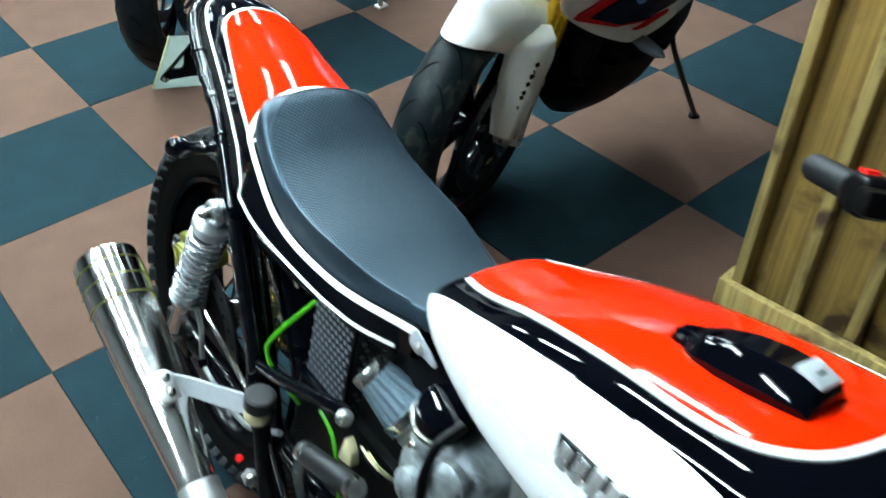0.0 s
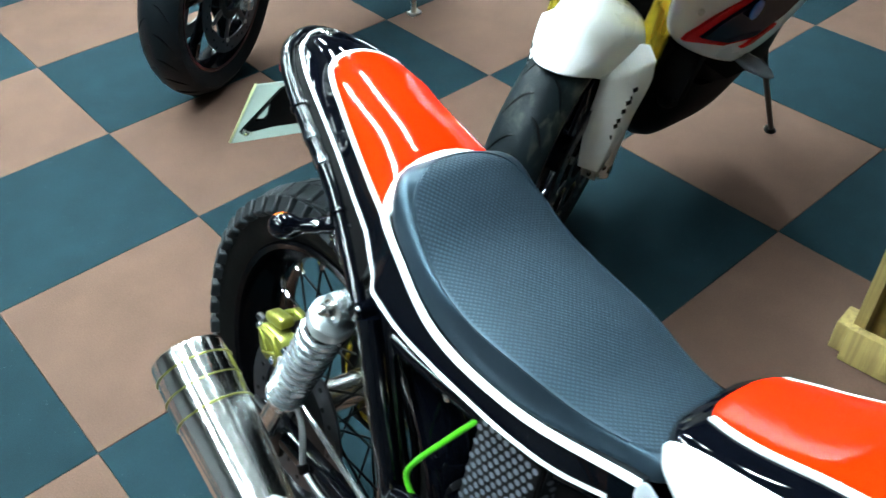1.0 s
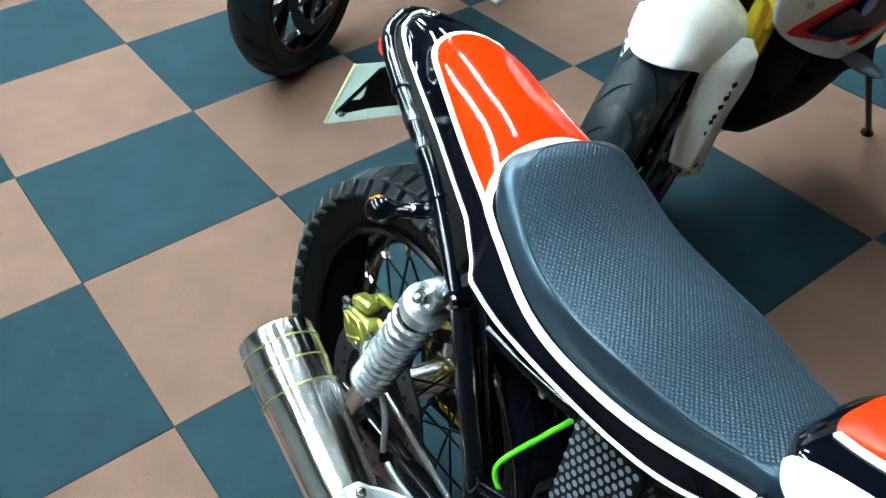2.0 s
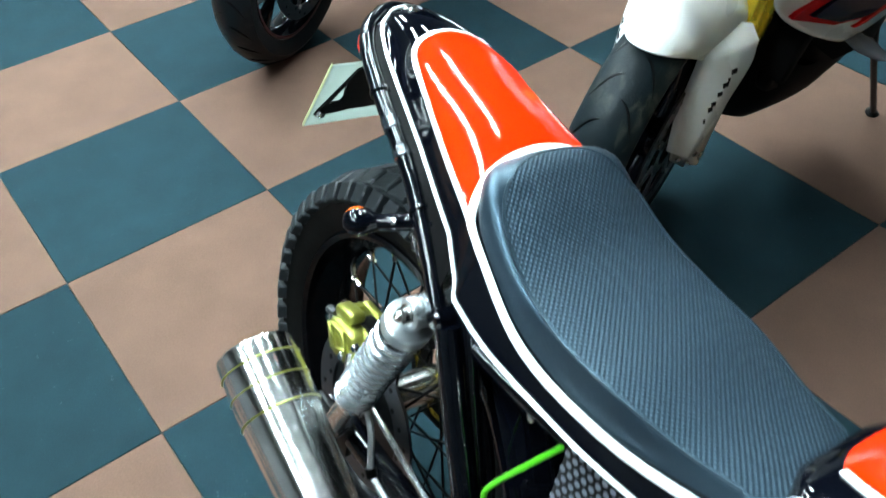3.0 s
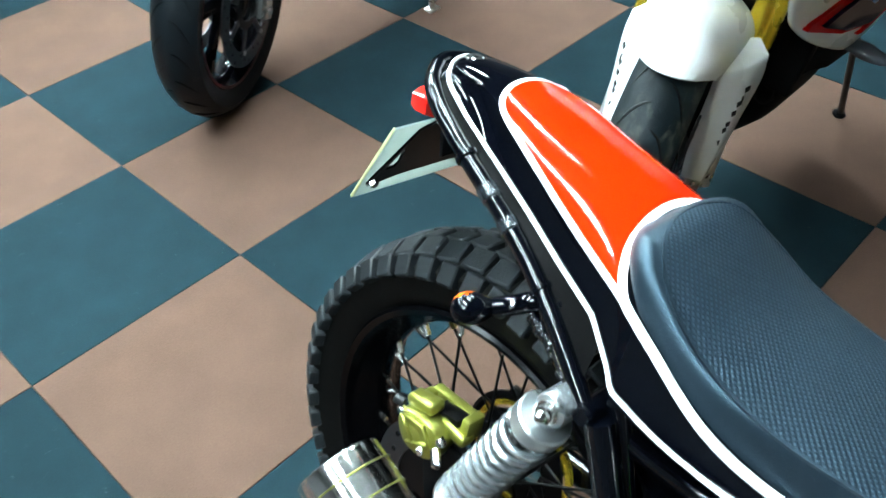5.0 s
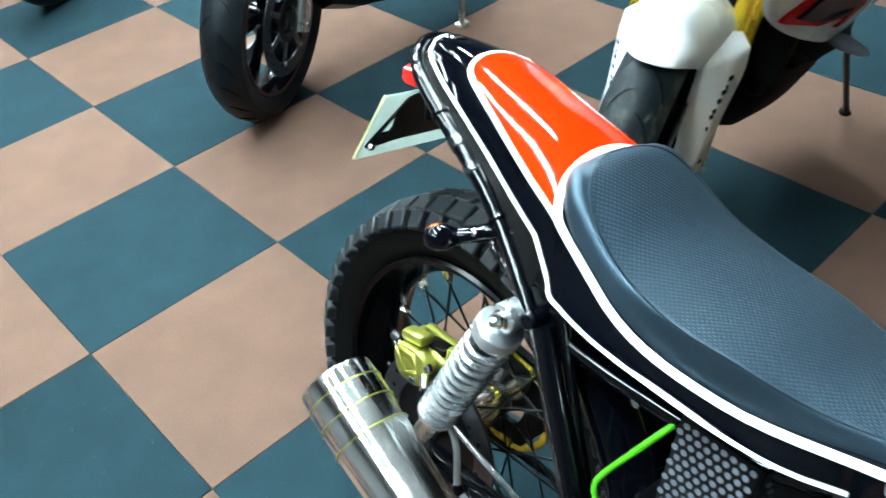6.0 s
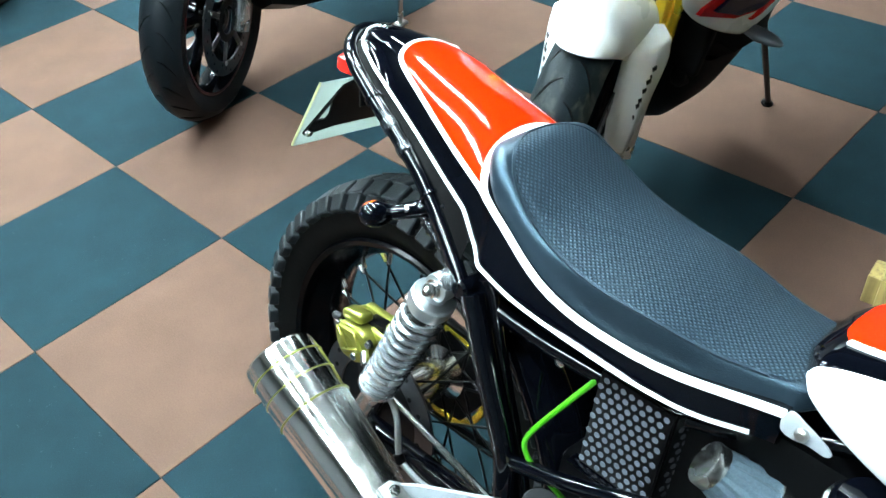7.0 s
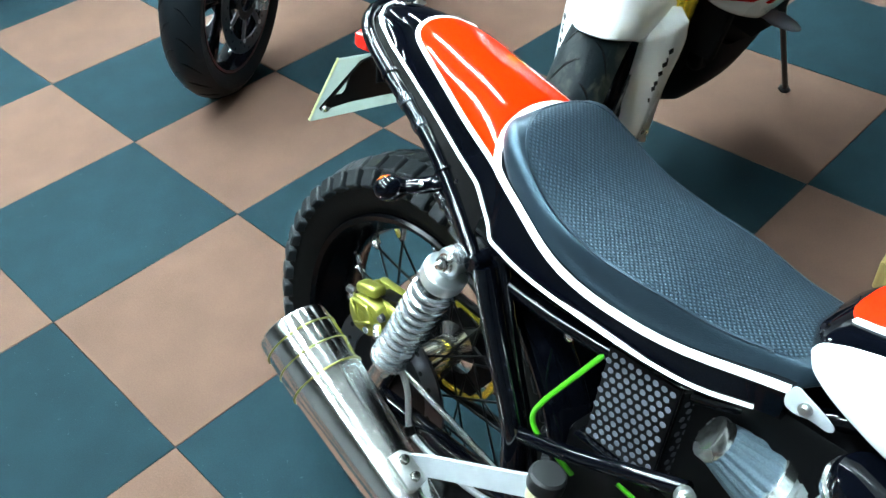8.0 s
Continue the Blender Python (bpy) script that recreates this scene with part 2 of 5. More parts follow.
CLEAR_LENS = material("smoked_lens", (0.10, 0.11, 0.13), 0.1, spec=0.8, vary=0.25, grain=30)
RESERVOIR = material("reservoir_plastic", (0.42, 0.37, 0.22), 0.35, vary=0.1)
BIKE_WHITE = material("white_fairing", (0.88, 0.89, 0.90), 0.3, coat=0.6, vary=0.03)
BIKE_RED = material("red_decal", (0.66, 0.012, 0.012), 0.12, spec=0.2, vary=0.05)
BIKE_NAVY = material("navy_decal", (0.008, 0.006, 0.026), 0.15, spec=0.15, vary=0.1)
BADGE_BLUE = material("blue_badge", (0.04, 0.17, 0.62), 0.3, coat=0.6, vary=0.05)
RIM_MARK = material("red_rim_line", (0.06, 0.005, 0.005), 0.35, vary=0.1)
PINE = wood("weathered_pine", (0.40, 0.25, 0.06))
PINE_PALE = wood("sawn_pine", (0.46, 0.33, 0.105))


# ---- mesh helpers ----
def finish(bm, angle=38):
    bmesh.ops.recalc_face_normals(bm, faces=bm.faces)
    for f in bm.faces:
        f.smooth = True
    for e in bm.edges:
        if len(e.link_faces) == 2 and e.calc_face_angle(0) > radians(angle):
            e.smooth = False
    return bm


def part(name, bm, mat, parent=None, label="", angle=38, done=False):
    if not done:
        finish(bm, angle)
    me = bpy.data.meshes.new(name)
    bm.to_mesh(me)
    bm.free()
    me.materials.append(mat)
    ob = new(name, me)
    ob.parent = parent
    return tagged(ob, label)


def thing(name, m, label, category, group=""):
    ob = new(name)
    ob.empty_display_size = 0.1
    ob.matrix_basis = m
    return tagged(ob, label, category, group)


def spline(points, n=8, closed=False):
    """Catmull-Rom through the points."""
    p = [Vector(q) for q in points]
    if len(p) < 3:
        return p
    out, k = [], len(p)
    for i in range(k if closed else k - 1):
        if closed:
            a, b, c, d = p[(i - 1) % k], p[i], p[(i + 1) % k], p[(i + 2) % k]
        else:
            b, c = p[i], p[i + 1]
            a, d = p[i - 1] if i else b * 2 - c, p[i + 2] if i + 2 < k else c * 2 - b
        for j in range(n):
            t = j / n
            out.append(0.5 * ((2 * b) + (c - a) * t + (2 * a - 5 * b + 4 * c - d) * t * t + (3 * b - a - 3 * c + d) * t ** 3))
    if not closed:
        out.append(p[-1])
    return out


def tube(points, r, seg=10, n=8, bm=None, caps=True, closed=False):
    bm = bm or bmesh.new()
    path = spline(points, n, closed)
    k = len(path)
    radii = [r] * k if not isinstance(r, (list, tuple)) else [float(v) for v in np.interp(np.linspace(0, 1, k), np.linspace(0, 1, len(r)), r)]
    rings, side = [], None
    for i, p in enumerate(path):
        a = path[(i - 1) % k] if closed or i else p
        b = path[(i + 1) % k] if closed or i < k - 1 else p
        d = (b - a).normalized()
        if side is None:
            side = d.orthogonal().normalized()
        side = (side - d * side.dot(d)).normalized()
        up = d.cross(side)
        rings.append([bm.verts.new(p + (side * math.cos(t) + up * math.sin(t)) * radii[i]) for t in (2 * math.pi * j / seg for j in range(seg))])
    for i in range(k if closed else k - 1):
        u, v = rings[i], rings[(i + 1) % k]
        for j in range(seg):
            bm.faces.new((u[j], u[(j + 1) % seg], v[(j + 1) % seg], v[j]))
    if caps and not closed:
        bm.faces.new(rings[0][::-1])
        bm.faces.new(rings[-1])
    return bm


def lathe(profile, centre=(0, 0, 0), axis=(0, 1, 0), seg=32, bm=None, closed=False):
    """Turns (radius, height along the axis) round an axis."""
    bm = bm or bmesh.new()
    c, a = Vector(centre), Vector(axis).normalized()
    s = a.orthogonal().normalized()
    u = a.cross(s)
    rings = [[bm.verts.new(c + a * h + (s * math.cos(t) + u * math.sin(t)) * max(r, 1e-4)) for t in (2 * math.pi * j / seg for j in range(seg))] for r, h in profile]
    k = len(rings)
    for i in range(k if closed else k - 1):
        p, q = rings[i], rings[(i + 1) % k]
        for j in range(seg):
            bm.faces.new((p[j], p[(j + 1) % seg], q[(j + 1) % seg], q[j]))
    if not closed:
        bm.faces.new(rings[0][::-1])
        bm.faces.new(rings[-1])
    return bm


def rod(a, b, r, seg=10, bm=None):
    a, b = Vector(a), Vector(b)
    h = (b - a).length
    e = min(r * 0.25, h * 0.2)
    return lathe([(r - e, 0), (r, e), (r, h - e), (r - e, h)], a, b - a, seg, bm)


def block(size, m=Matrix(), bevel=0.003, seg=2, bm=None):
    one = bmesh.new()
    bmesh.ops.create_cube(one, size=1.0, matrix=Matrix.Diagonal((*size, 1)))
    if bevel:
        bmesh.ops.bevel(one, geom=one.edges[:], offset=bevel, segments=seg, affect="EDGES", profile=0.5)
    one.transform(m)
    if bm is None:
        return one
    me = bpy.data.meshes.new("piece")
    one.to_mesh(me)
    one.free()
    bm.from_mesh(me)
    bpy.data.meshes.remove(me)
    return bm


def prism(outline, thick, m=Matrix(), bevel=0.0, bm=None):
    """A flat outline (x, y), thickened along z and placed by m."""
    one = bmesh.new()
    f = one.faces.new([one.verts.new((x, y, -thick / 2)) for x, y in outline])
    r = bmesh.ops.extrude_face_region(one, geom=[f])
    bmesh.ops.translate(one, verts=[v for v in r["geom"] if isinstance(v, bmesh.types.BMVert)], vec=(0, 0, thick))
    bmesh.ops.recalc_face_normals(one, faces=one.faces)
    if bevel:
        bmesh.ops.bevel(one, geom=[e for e in one.edges if e.calc_face_angle(0) > 0.6], offset=bevel, segments=2, affect="EDGES", profile=0.5)
    one.transform(m)
    if bm is None:
        return one
    me = bpy.data.meshes.new("piece")
    one.to_mesh(me)
    one.free()
    bm.from_mesh(me)
    bpy.data.meshes.remove(me)
    return bm


def loft(rings, closed=True, caps=True, bm=None):
    bm = bm or bmesh.new()
    vs = [[bm.verts.new(p) for p in ring] for ring in rings]
    k = len(vs[0])
    for a, b in zip(vs, vs[1:]):
        for j in range(k if closed else k - 1):
            bm.faces.new((a[j], a[(j + 1) % k], b[(j + 1) % k], b[j]))
    if caps and closed:
        bm.faces.new(vs[0][::-1])
        bm.faces.new(vs[-1])
    return bm


def smooth_table(xs, ys, r=0.0, even=False):
    """A smooth curve through a table (Hermite), averaged over a stretch of +-r to take out ripples; even: mirrored at 0."""
    xs, ys = np.array(xs, float), np.array(ys, float)
    if even:
        xs, ys = np.concatenate((-xs[:0:-1], xs)), np.concatenate((ys[:0:-1], ys))
    slope = np.gradient(ys, xs)
    grid = np.linspace(xs[0], xs[-1], 1200)
    i = np.clip(np.searchsorted(xs, grid) - 1, 0, len(xs) - 2)
    h = xs[i + 1] - xs[i]
    t = (grid - xs[i]) / h
    v = (2 * t ** 3 - 3 * t * t + 1) * ys[i] + (t ** 3 - 2 * t * t + t) * h * slope[i] + (3 * t * t - 2 * t ** 3) * ys[i + 1] + (t ** 3 - t * t) * h * slope[i + 1]
    if r:
        k = max(1, int(r / (grid[1] - grid[0])))
        w = np.hanning(2 * k + 3)[1:-1]
        left = 2 * v[0] - v[1:k + 1][::-1]
        right = 2 * v[-1] - v[-k - 1:-1][::-1]
        v = np.convolve(np.concatenate((left, v, right)), w / w.sum(), "valid")
    return lambda x: float(np.interp(x, grid, v))


def skin_point(surface, x, s, off=0.0):
    """A point of surface(x, s), lifted along its normal."""
    p = surface(x, s)
    if not off:
        return p
    e = 0.002
    n = (surface(x + e, s) - surface(x - e, s)).cross(surface(x, s + e) - surface(x, s - e))
    n = n.normalized() if n.length > 1e-12 else Vector((0, 0, 1))
    return p + n * off


def patch(surface, line_a, line_b, off, n=12, bow=0.0):
    """A painted field on a surface between two lines of (x, s) of equal length; bow hollows its first edge."""
    rings = []
    for i, ((xa, sa), (xb, sb)) in enumerate(zip(line_a, line_b)):
        fade = bow * max(0.0, 1 - i / 9)
        rings.append([skin_point(surface, xa + (xb - xa) * k / n - fade * (1 - (2 * k / n - 1) ** 4), sa + (sb - sa) * k / n, off) for k in range(n + 1)])
    return loft(rings, closed=False, caps=False)


def stripe(surface, line, half, off):
    """A painted line of even width along (x, s) on a surface, slightly raised."""
    mid = [skin_point(surface, x, s, 0) for x, s in line]
    up = [(skin_point(surface, x, s, 0.01) - p).normalized() for (x, s), p in zip(line, mid)]
    up = [sum(up[max(0, i - 3):i + 4], Vector()).normalized() for i in range(len(up))]
    rings = []
    for i, p in enumerate(mid):
        d = (mid[min(i + 1, len(mid) - 1)] - mid[max(i - 1, 0)]).normalized()
        side = d.cross(up[i]).normalized()
        rings.append([p - side * half - up[i] * 0.001, p - side * half + up[i] * off, p + side * half + up[i] * off, p + side * half - up[i] * 0.001])
    return loft(rings)


def flat_line(points, n=6):
    return [(p.x, p.y) for p in spline([(x, s, 0) for x, s in points], n)]


# ---- room ----
FX0, FX1, FY0, FY1 = -6.0, 5.0, -4.0, 6.5
for name, size, at in (("wall_north", (11.4, 0.2, CEIL + 0.2), (-0.5, FY1 + 0.1, CEIL / 2)), ("wall_south", (11.4, 0.2, CEIL + 0.2), (-0.5, FY0 - 0.1, CEIL / 2)),
                       ("wall_west", (0.2, 10.5, CEIL + 0.2), (FX0 - 0.1, 1.25, CEIL / 2)), ("wall_east", (0.2, 10.5, CEIL + 0.2), (FX1 + 0.1, 1.25, CEIL / 2))):
    tagged(part(name, block(size, Matrix.Translation(at), 0), WALL_PAINT), "plain painted wall of the showroom", "wall", kind="structure")
tagged(part("ceiling", block((11.4, 10.9, 0.1), Matrix.Translation((-0.5, 1.25, CEIL + 0.06)), 0), CEILING_PAINT), "plain pale showroom ceiling", "ceiling", kind="structure")
floor = tagged(part("floor", block((11.0, 10.5, 0.1), Matrix.Translation((-0.5, 1.25, -0.0585)), 0), SUBFLOOR), "showroom floor laid with brown and slate carpet tiles in a chequer", "floor", kind="structure")

# ---- ceiling lights ----
def ceiling_light():
    lamp = thing("ceiling_light", Matrix(), "long white fluorescent ceiling light in a slim frame", "ceiling light", "ceiling lights")
    w, h = 1.5, 0.12
    bm = block((w + 0.05, 0.02, 0.05), Matrix.Translation((0, h / 2 + 0.012, -0.02)), 0.004)
    block((w + 0.05, 0.02, 0.05), Matrix.Translation((0, -h / 2 - 0.012, -0.02)), 0.004, bm=bm)
    block((0.02, h, 0.05), Matrix.Translation((w / 2 + 0.014, 0, -0.02)), 0.004, bm=bm)
    block((0.02, h, 0.05), Matrix.Translation((-w / 2 - 0.014, 0, -0.02)), 0.004, bm=bm)
    part("frame", bm, LAMP_FRAME, lamp)
    part("diffuser", block((w, h, 0.02), Matrix.Translation((0, 0, -0.012)), 0.003), PANEL_GLOW, lamp, "glowing white diffuser")
    return lamp


first = None
ROW = Vector((0.906, -0.423, 0))          # the rows run askew to the carpet
for row_x, row_y, spots in ((0.12, 0.46, (-2, -1, 0)), (-0.38, 1.86, (-1, 0)), (0.60, -0.96, (-2, -1, 0)), (0.95, -2.29, (-2, -1, 0))):
    for k in spots:
        spot = Vector((row_x, row_y, 0)) + ROW * (2.6 * k)
        at = pose(spot.x, spot.y, CEIL - 0.01, 0, 0, -25)
        if first is None:
            first = ceiling_light()
            first.matrix_basis = at
        else:
            copy_thing(first, at)


# ---- the custom tracker motorcycle: x ahead, y to its left, z up from the rear tyre's contact ----
bike = thing("motorcycle", pose(0.920, -0.293, 0.0, -14.6, 0, -3.45), "orange, black and white custom flat-track motorcycle leaning on its side stand", "motorcycle")


def mirror(points):
    return [(x, -y, z) for x, y, z in points]


def knobbly_tyre(radius, half, rim_r):
    prof = [(rim_r, -half * 0.55), (rim_r + 0.012, -half * 0.72), (rim_r + 0.035, -half * 0.93), (radius - 0.028, -half * 0.94), (radius - 0.014, -half * 0.66), (radius - 0.009, 0),
            (radius - 0.014, half * 0.66), (radius - 0.028, half * 0.94), (radius - 0.035, half * 0.97), (rim_r + 0.035, half * 0.93), (rim_r + 0.012, half * 0.72), (rim_r, half * 0.55)]
    return lathe(prof, (0, 0, radius), (0, 1, 0), 72, closed=True)


def tread_blocks(tyre, m, radius, half):
    """Five rows of raised blocks round the tyre; alike blocks share a mesh."""
    rng, count, shapes = random.Random(7), 50, {}
    for k in range(count):
        for row, (y, dr, wy, wx, tilt) in enumerate(((-0.93, -0.0195, 0.34, 0.026, 60), (-0.50, -0.0070, 0.42, 0.033, 22), (0.0, -0.003, 0.40, 0.032, 0), (0.50, -0.0070, 0.42, 0.033, -22), (0.93, -0.0195, 0.34, 0.026, -60))):
            a = 2 * math.pi * (k + (0.5 if row % 2 else 0.0) + rng.uniform(-0.03, 0.03)) / count
            at = Matrix.Translation((0, 0, radius)) @ Matrix.Rotation(a, 4, "Y") @ Matrix.Translation((0, half * y, radius + dr - 0.007)) @ Matrix.Rotation(radians(tilt), 4, "X") @ Matrix.Rotation(radians(rng.uniform(-3, 3) + (8 if row % 2 else 0)), 4, "Z")
            if (wx, wy) not in shapes:
                first_block = part("tread_block", block((wx, half * wy * 1.25, 0.017), Matrix(), 0.0025, 1), RUBBER, tyre)
                shapes[wx, wy] = first_block.data
            else:
                first_block = new("tread_block", shapes[wx, wy])
                first_block.parent = tyre
            first_block.matrix_basis = m @ at


def spoked_wheel(parent, centre, turn, radius, half, rim_r, name):
    m = Matrix.Translation(centre) @ turn @ Matrix.Translation((0, 0, -radius))
    bm = knobbly_tyre(radius, half, rim_r - 0.012)
    bm.transform(m)
    tread_blocks(part(name + "_tyre", bm, SHADED_SIDEWALL, parent, "black knobbly dual-sport tyre with raised tread blocks"), m, radius, half)
    hub_at = (0, 0, radius)
    w = half * 0.80
    bm = lathe([(rim_r, -w), (rim_r - 0.004, -w - 0.004), (rim_r - 0.012, -w), (rim_r - 0.016, -w * 0.6), (rim_r - 0.034, -w * 0.30), (rim_r - 0.038, 0), (rim_r - 0.034, w * 0.30), (rim_r - 0.016, w * 0.6), (rim_r - 0.012, w), (rim_r - 0.004, w + 0.004), (rim_r, w)], hub_at, (0, 1, 0), 72, closed=True)
    bm.transform(m)
    rim = part(name + "_rim", bm, RIM_BLACK, parent, "gloss black spoked rim")
    bm = lathe([(0.012, -0.075), (0.024, -0.070), (0.044, -0.060), (0.046, -0.050), (0.028, -0.042), (0.027, 0.042), (0.046, 0.050), (0.044, 0.06), (0.024, 0.075), (0.012, 0.08)], hub_at, (0, 1, 0), 28)
    bm.transform(m)
    part(name + "_hub", bm, CHROME, parent, "polished alloy hub")
    for k in range(36):
        a = 2 * math.pi * (k + 0.5) / 36
        side = -1 if k % 2 else 1
        lean = a + radians(34 if (k // 2) % 2 else -34)
        p = Vector((math.sin(a) * (rim_r - 0.037), side * w * 0.12, radius + math.cos(a) * (rim_r - 0.037)))
        q = Vector((math.sin(lean) * 0.043, side * 0.054, radius + math.cos(lean) * 0.043))
        bm = rod(q, p, 0.0021, 6)
        bm.transform(m)
        part("spoke", bm, SATIN_BLACK, rim)
        d = (q - p).normalized()
        bm = rod(p - d * 0.002, p + d * 0.017, 0.0042, 6)
        bm.transform(m)
        part("nipple", bm, CHROME, rim)
    return rim


REAR_R = 0.322
spoked_wheel(bike, (-0.003, 0.010, REAR_R + 0.007), Matrix(), REAR_R + 0.009, 0.067, 0.250, "rear")

# rear brake: disc with holes round its edge, carrier, gold caliper
bm = lathe([(0.085, -0.002), (0.122, -0.002), (0.122, 0.002), (0.085, 0.002)], (0, -0.078, REAR_R), (0, 1, 0), 48, closed=True)
disc = part("brake_disc", bm, DISC_STEEL, bike, "drilled steel brake disc")
for k in range(24):
    a = 2 * math.pi * k / 24
    part("drilling", rod((math.sin(a) * (0.1 + 0.008 * (k % 3 - 1)), -0.0812, REAR_R + math.cos(a) * (0.1 + 0.008 * (k % 3 - 1))), (math.sin(a) * (0.1 + 0.008 * (k % 3 - 1)), -0.0798, REAR_R + math.cos(a) * (0.1 + 0.008 * (k % 3 - 1))), 0.004, 8), SATIN_BLACK, disc)
part("disc_carrier", lathe([(0.03, -0.004), (0.09, -0.003), (0.09, 0.003), (0.03, 0.004)], (0, -0.074, REAR_R), (0, 1, 0), 10), SATIN_BLACK, bike)
cal_m = Matrix.Translation((-0.029, -0.097, 0.451)) @ Matrix.Rotation(radians(-8), 4, "Y") @ Matrix.Scale(0.86, 4)
lobe = [(p.x, p.y) for p in spline([(-0.050, -0.010, 0), (-0.040, -0.036, 0), (-0.006, -0.048, 0), (0.024, -0.036, 0), (0.034, -0.008, 0), (0.020, 0.014, 0), (-0.020, 0.020, 0), (-0.044, 0.012, 0)], 3, True)]
bm = prism(lobe, 0.034, cal_m @ Matrix.Rotation(radians(90), 4, "X"), 0.006)
block((0.052, 0.030, 0.020), cal_m @ Matrix.Translation((-0.016, 0.006, 0.030)) @ Matrix.Rotation(radians(-6), 4, "Y"), 0.0075, 3, bm)
block((0.050, 0.026, 0.019), cal_m @ Matrix.Translation((0.034, 0.018, 0.004)) @ Matrix.Rotation(radians(14), 4, "Y"), 0.007, 3, bm)
block((0.018, 0.034, 0.022), cal_m @ Matrix.Translation((-0.034, 0.026, 0.018)), 0.006, 2, bm)
block((0.016, 0.034, 0.040), cal_m @ Matrix.Translation((0.050, 0.030, 0.014)) @ Matrix.Rotation(radians(10), 4, "Y"), 0.005, 2, bm)
block((0.090, 0.018, 0.030), cal_m @ Matrix.Translation((0.006, 0.046, 0.012)) @ Matrix.Rotation(radians(6), 4, "Y"), 0.006, 2, bm)
for dx, dz, w, turn in ((-0.026, -0.006, 0.044, 55), (-0.004, -0.022, 0.050, -20), (0.012, -0.002, 0.036, 62), (-0.014, 0.012, 0.040, 0)):
    block((w, 0.010, 0.006), cal_m @ Matrix.Translation((dx, -0.018, dz)) @ Matrix.Rotation(radians(turn), 4, "Y"), 0.002, 1, bm)
caliper = part("brake_caliper", bm, GOLD, bike, "gold-finished two-piston brake caliper")
for dx, dz in ((-0.020, -0.022),):
    part("piston_bore", lathe([(0.017, 0), (0.017, 0.003), (0.013, 0.005), (0.006, 0.005)], cal_m @ Vector((dx, -0.014, dz)), (0, -1, 0), 20), GOLD, caliper)
for dx, dz in ((-0.040, 0.012), (0.038, 0.004), (0.0, -0.034)):
    part("bolt", lathe([(0.007, 0), (0.007, 0.006), (0.005, 0.008)], cal_m @ Vector((dx, -0.012, dz)), (0, -1, 0), 6), CHROME, caliper)
part("pad_window", block((0.046, 0.026, 0.020), cal_m @ Matrix.Translation((0.016, 0.026, 0.014)), 0.002), SATIN_BLACK, caliper)
part("bleed_nipple", rod(cal_m @ Vector((-0.05, -0.002, 0.012)), cal_m @ Vector((-0.066, -0.006, 0.016)), 0.006, 8), SOFT_RUBBER, caliper)
part("banjo_bolt", rod(cal_m @ Vector((0.030, -0.018, -0.012)), cal_m @ Vector((0.050, -0.034, -0.022)), 0.0065, 8), CHROME, caliper)
part("caliper_bracket", prism([(-0.05, 0.12), (0.03, 0.115), (0.02, 0.03), (0.0, -0.02), (-0.025, 0.02)], 0.008, Matrix.Translation((0, -0.088, REAR_R)) @ Matrix.Rotation(radians(90), 4, "X"), 0.002), SATIN_BLACK, bike)

# chain side: gold sprocket ring and chain
part("sprocket", lathe([(0.078, -0.003), (0.088, -0.003), (0.090, 0), (0.088, 0.003), (0.078, 0.003)], (0, 0.072, REAR_R), (0, 1, 0), 44, closed=True), GOLD_FORK, bike, "gold rear sprocket")
part("sprocket_carrier", lathe([(0.03, -0.006), (0.080, -0.002), (0.080, 0.002), (0.03, 0.006)], (0, 0.070, REAR_R), (0, 1, 0), 7), SATIN_BLACK, bike)
chain = [(0.092 * math.sin(a), 0.072, REAR_R + 0.092 * math.cos(a)) for a in np.linspace(0, -math.pi, 14)]
chain = chain + [(0.5, 0.072, 0.305), (0.535, 0.072, 0.335), (0.5, 0.072, 0.372)]
part("chain", tube(chain, 0.007, 6, 4, closed=True), SATIN_BLACK, bike, "dark drive chain")

# swingarm, axle, stays
for s in (-1, 1):
    part("swingarm", tube([(-0.035, s * 0.112, REAR_R), (0.15, s * 0.112, 0.335), (0.47, s * 0.105, 0.36)], 0.019, 12), FRAME_BLACK, bike)
    part("axle_plate", block((0.09, 0.012, 0.05), Matrix.Translation((0, s * 0.125, REAR_R)), 0.004), SATIN_BLACK, bike)
    part("axle_nut", lathe([(0.016, 0), (0.016, 0.012), (0.009, 0.014), (0.009, 0.022)], (0, s * 0.131, REAR_R), (0, s, 0), 6), CHROME, bike)
part("axle", rod((0, -0.13, REAR_R), (0, 0.13, REAR_R), 0.009), STEEL, bike)
part("brake_rod", rod((0.062, -0.112, 0.405), (0.275, -0.132, 0.397), 0.0045, 8), CHROME, bike, "thin polished torque rod")

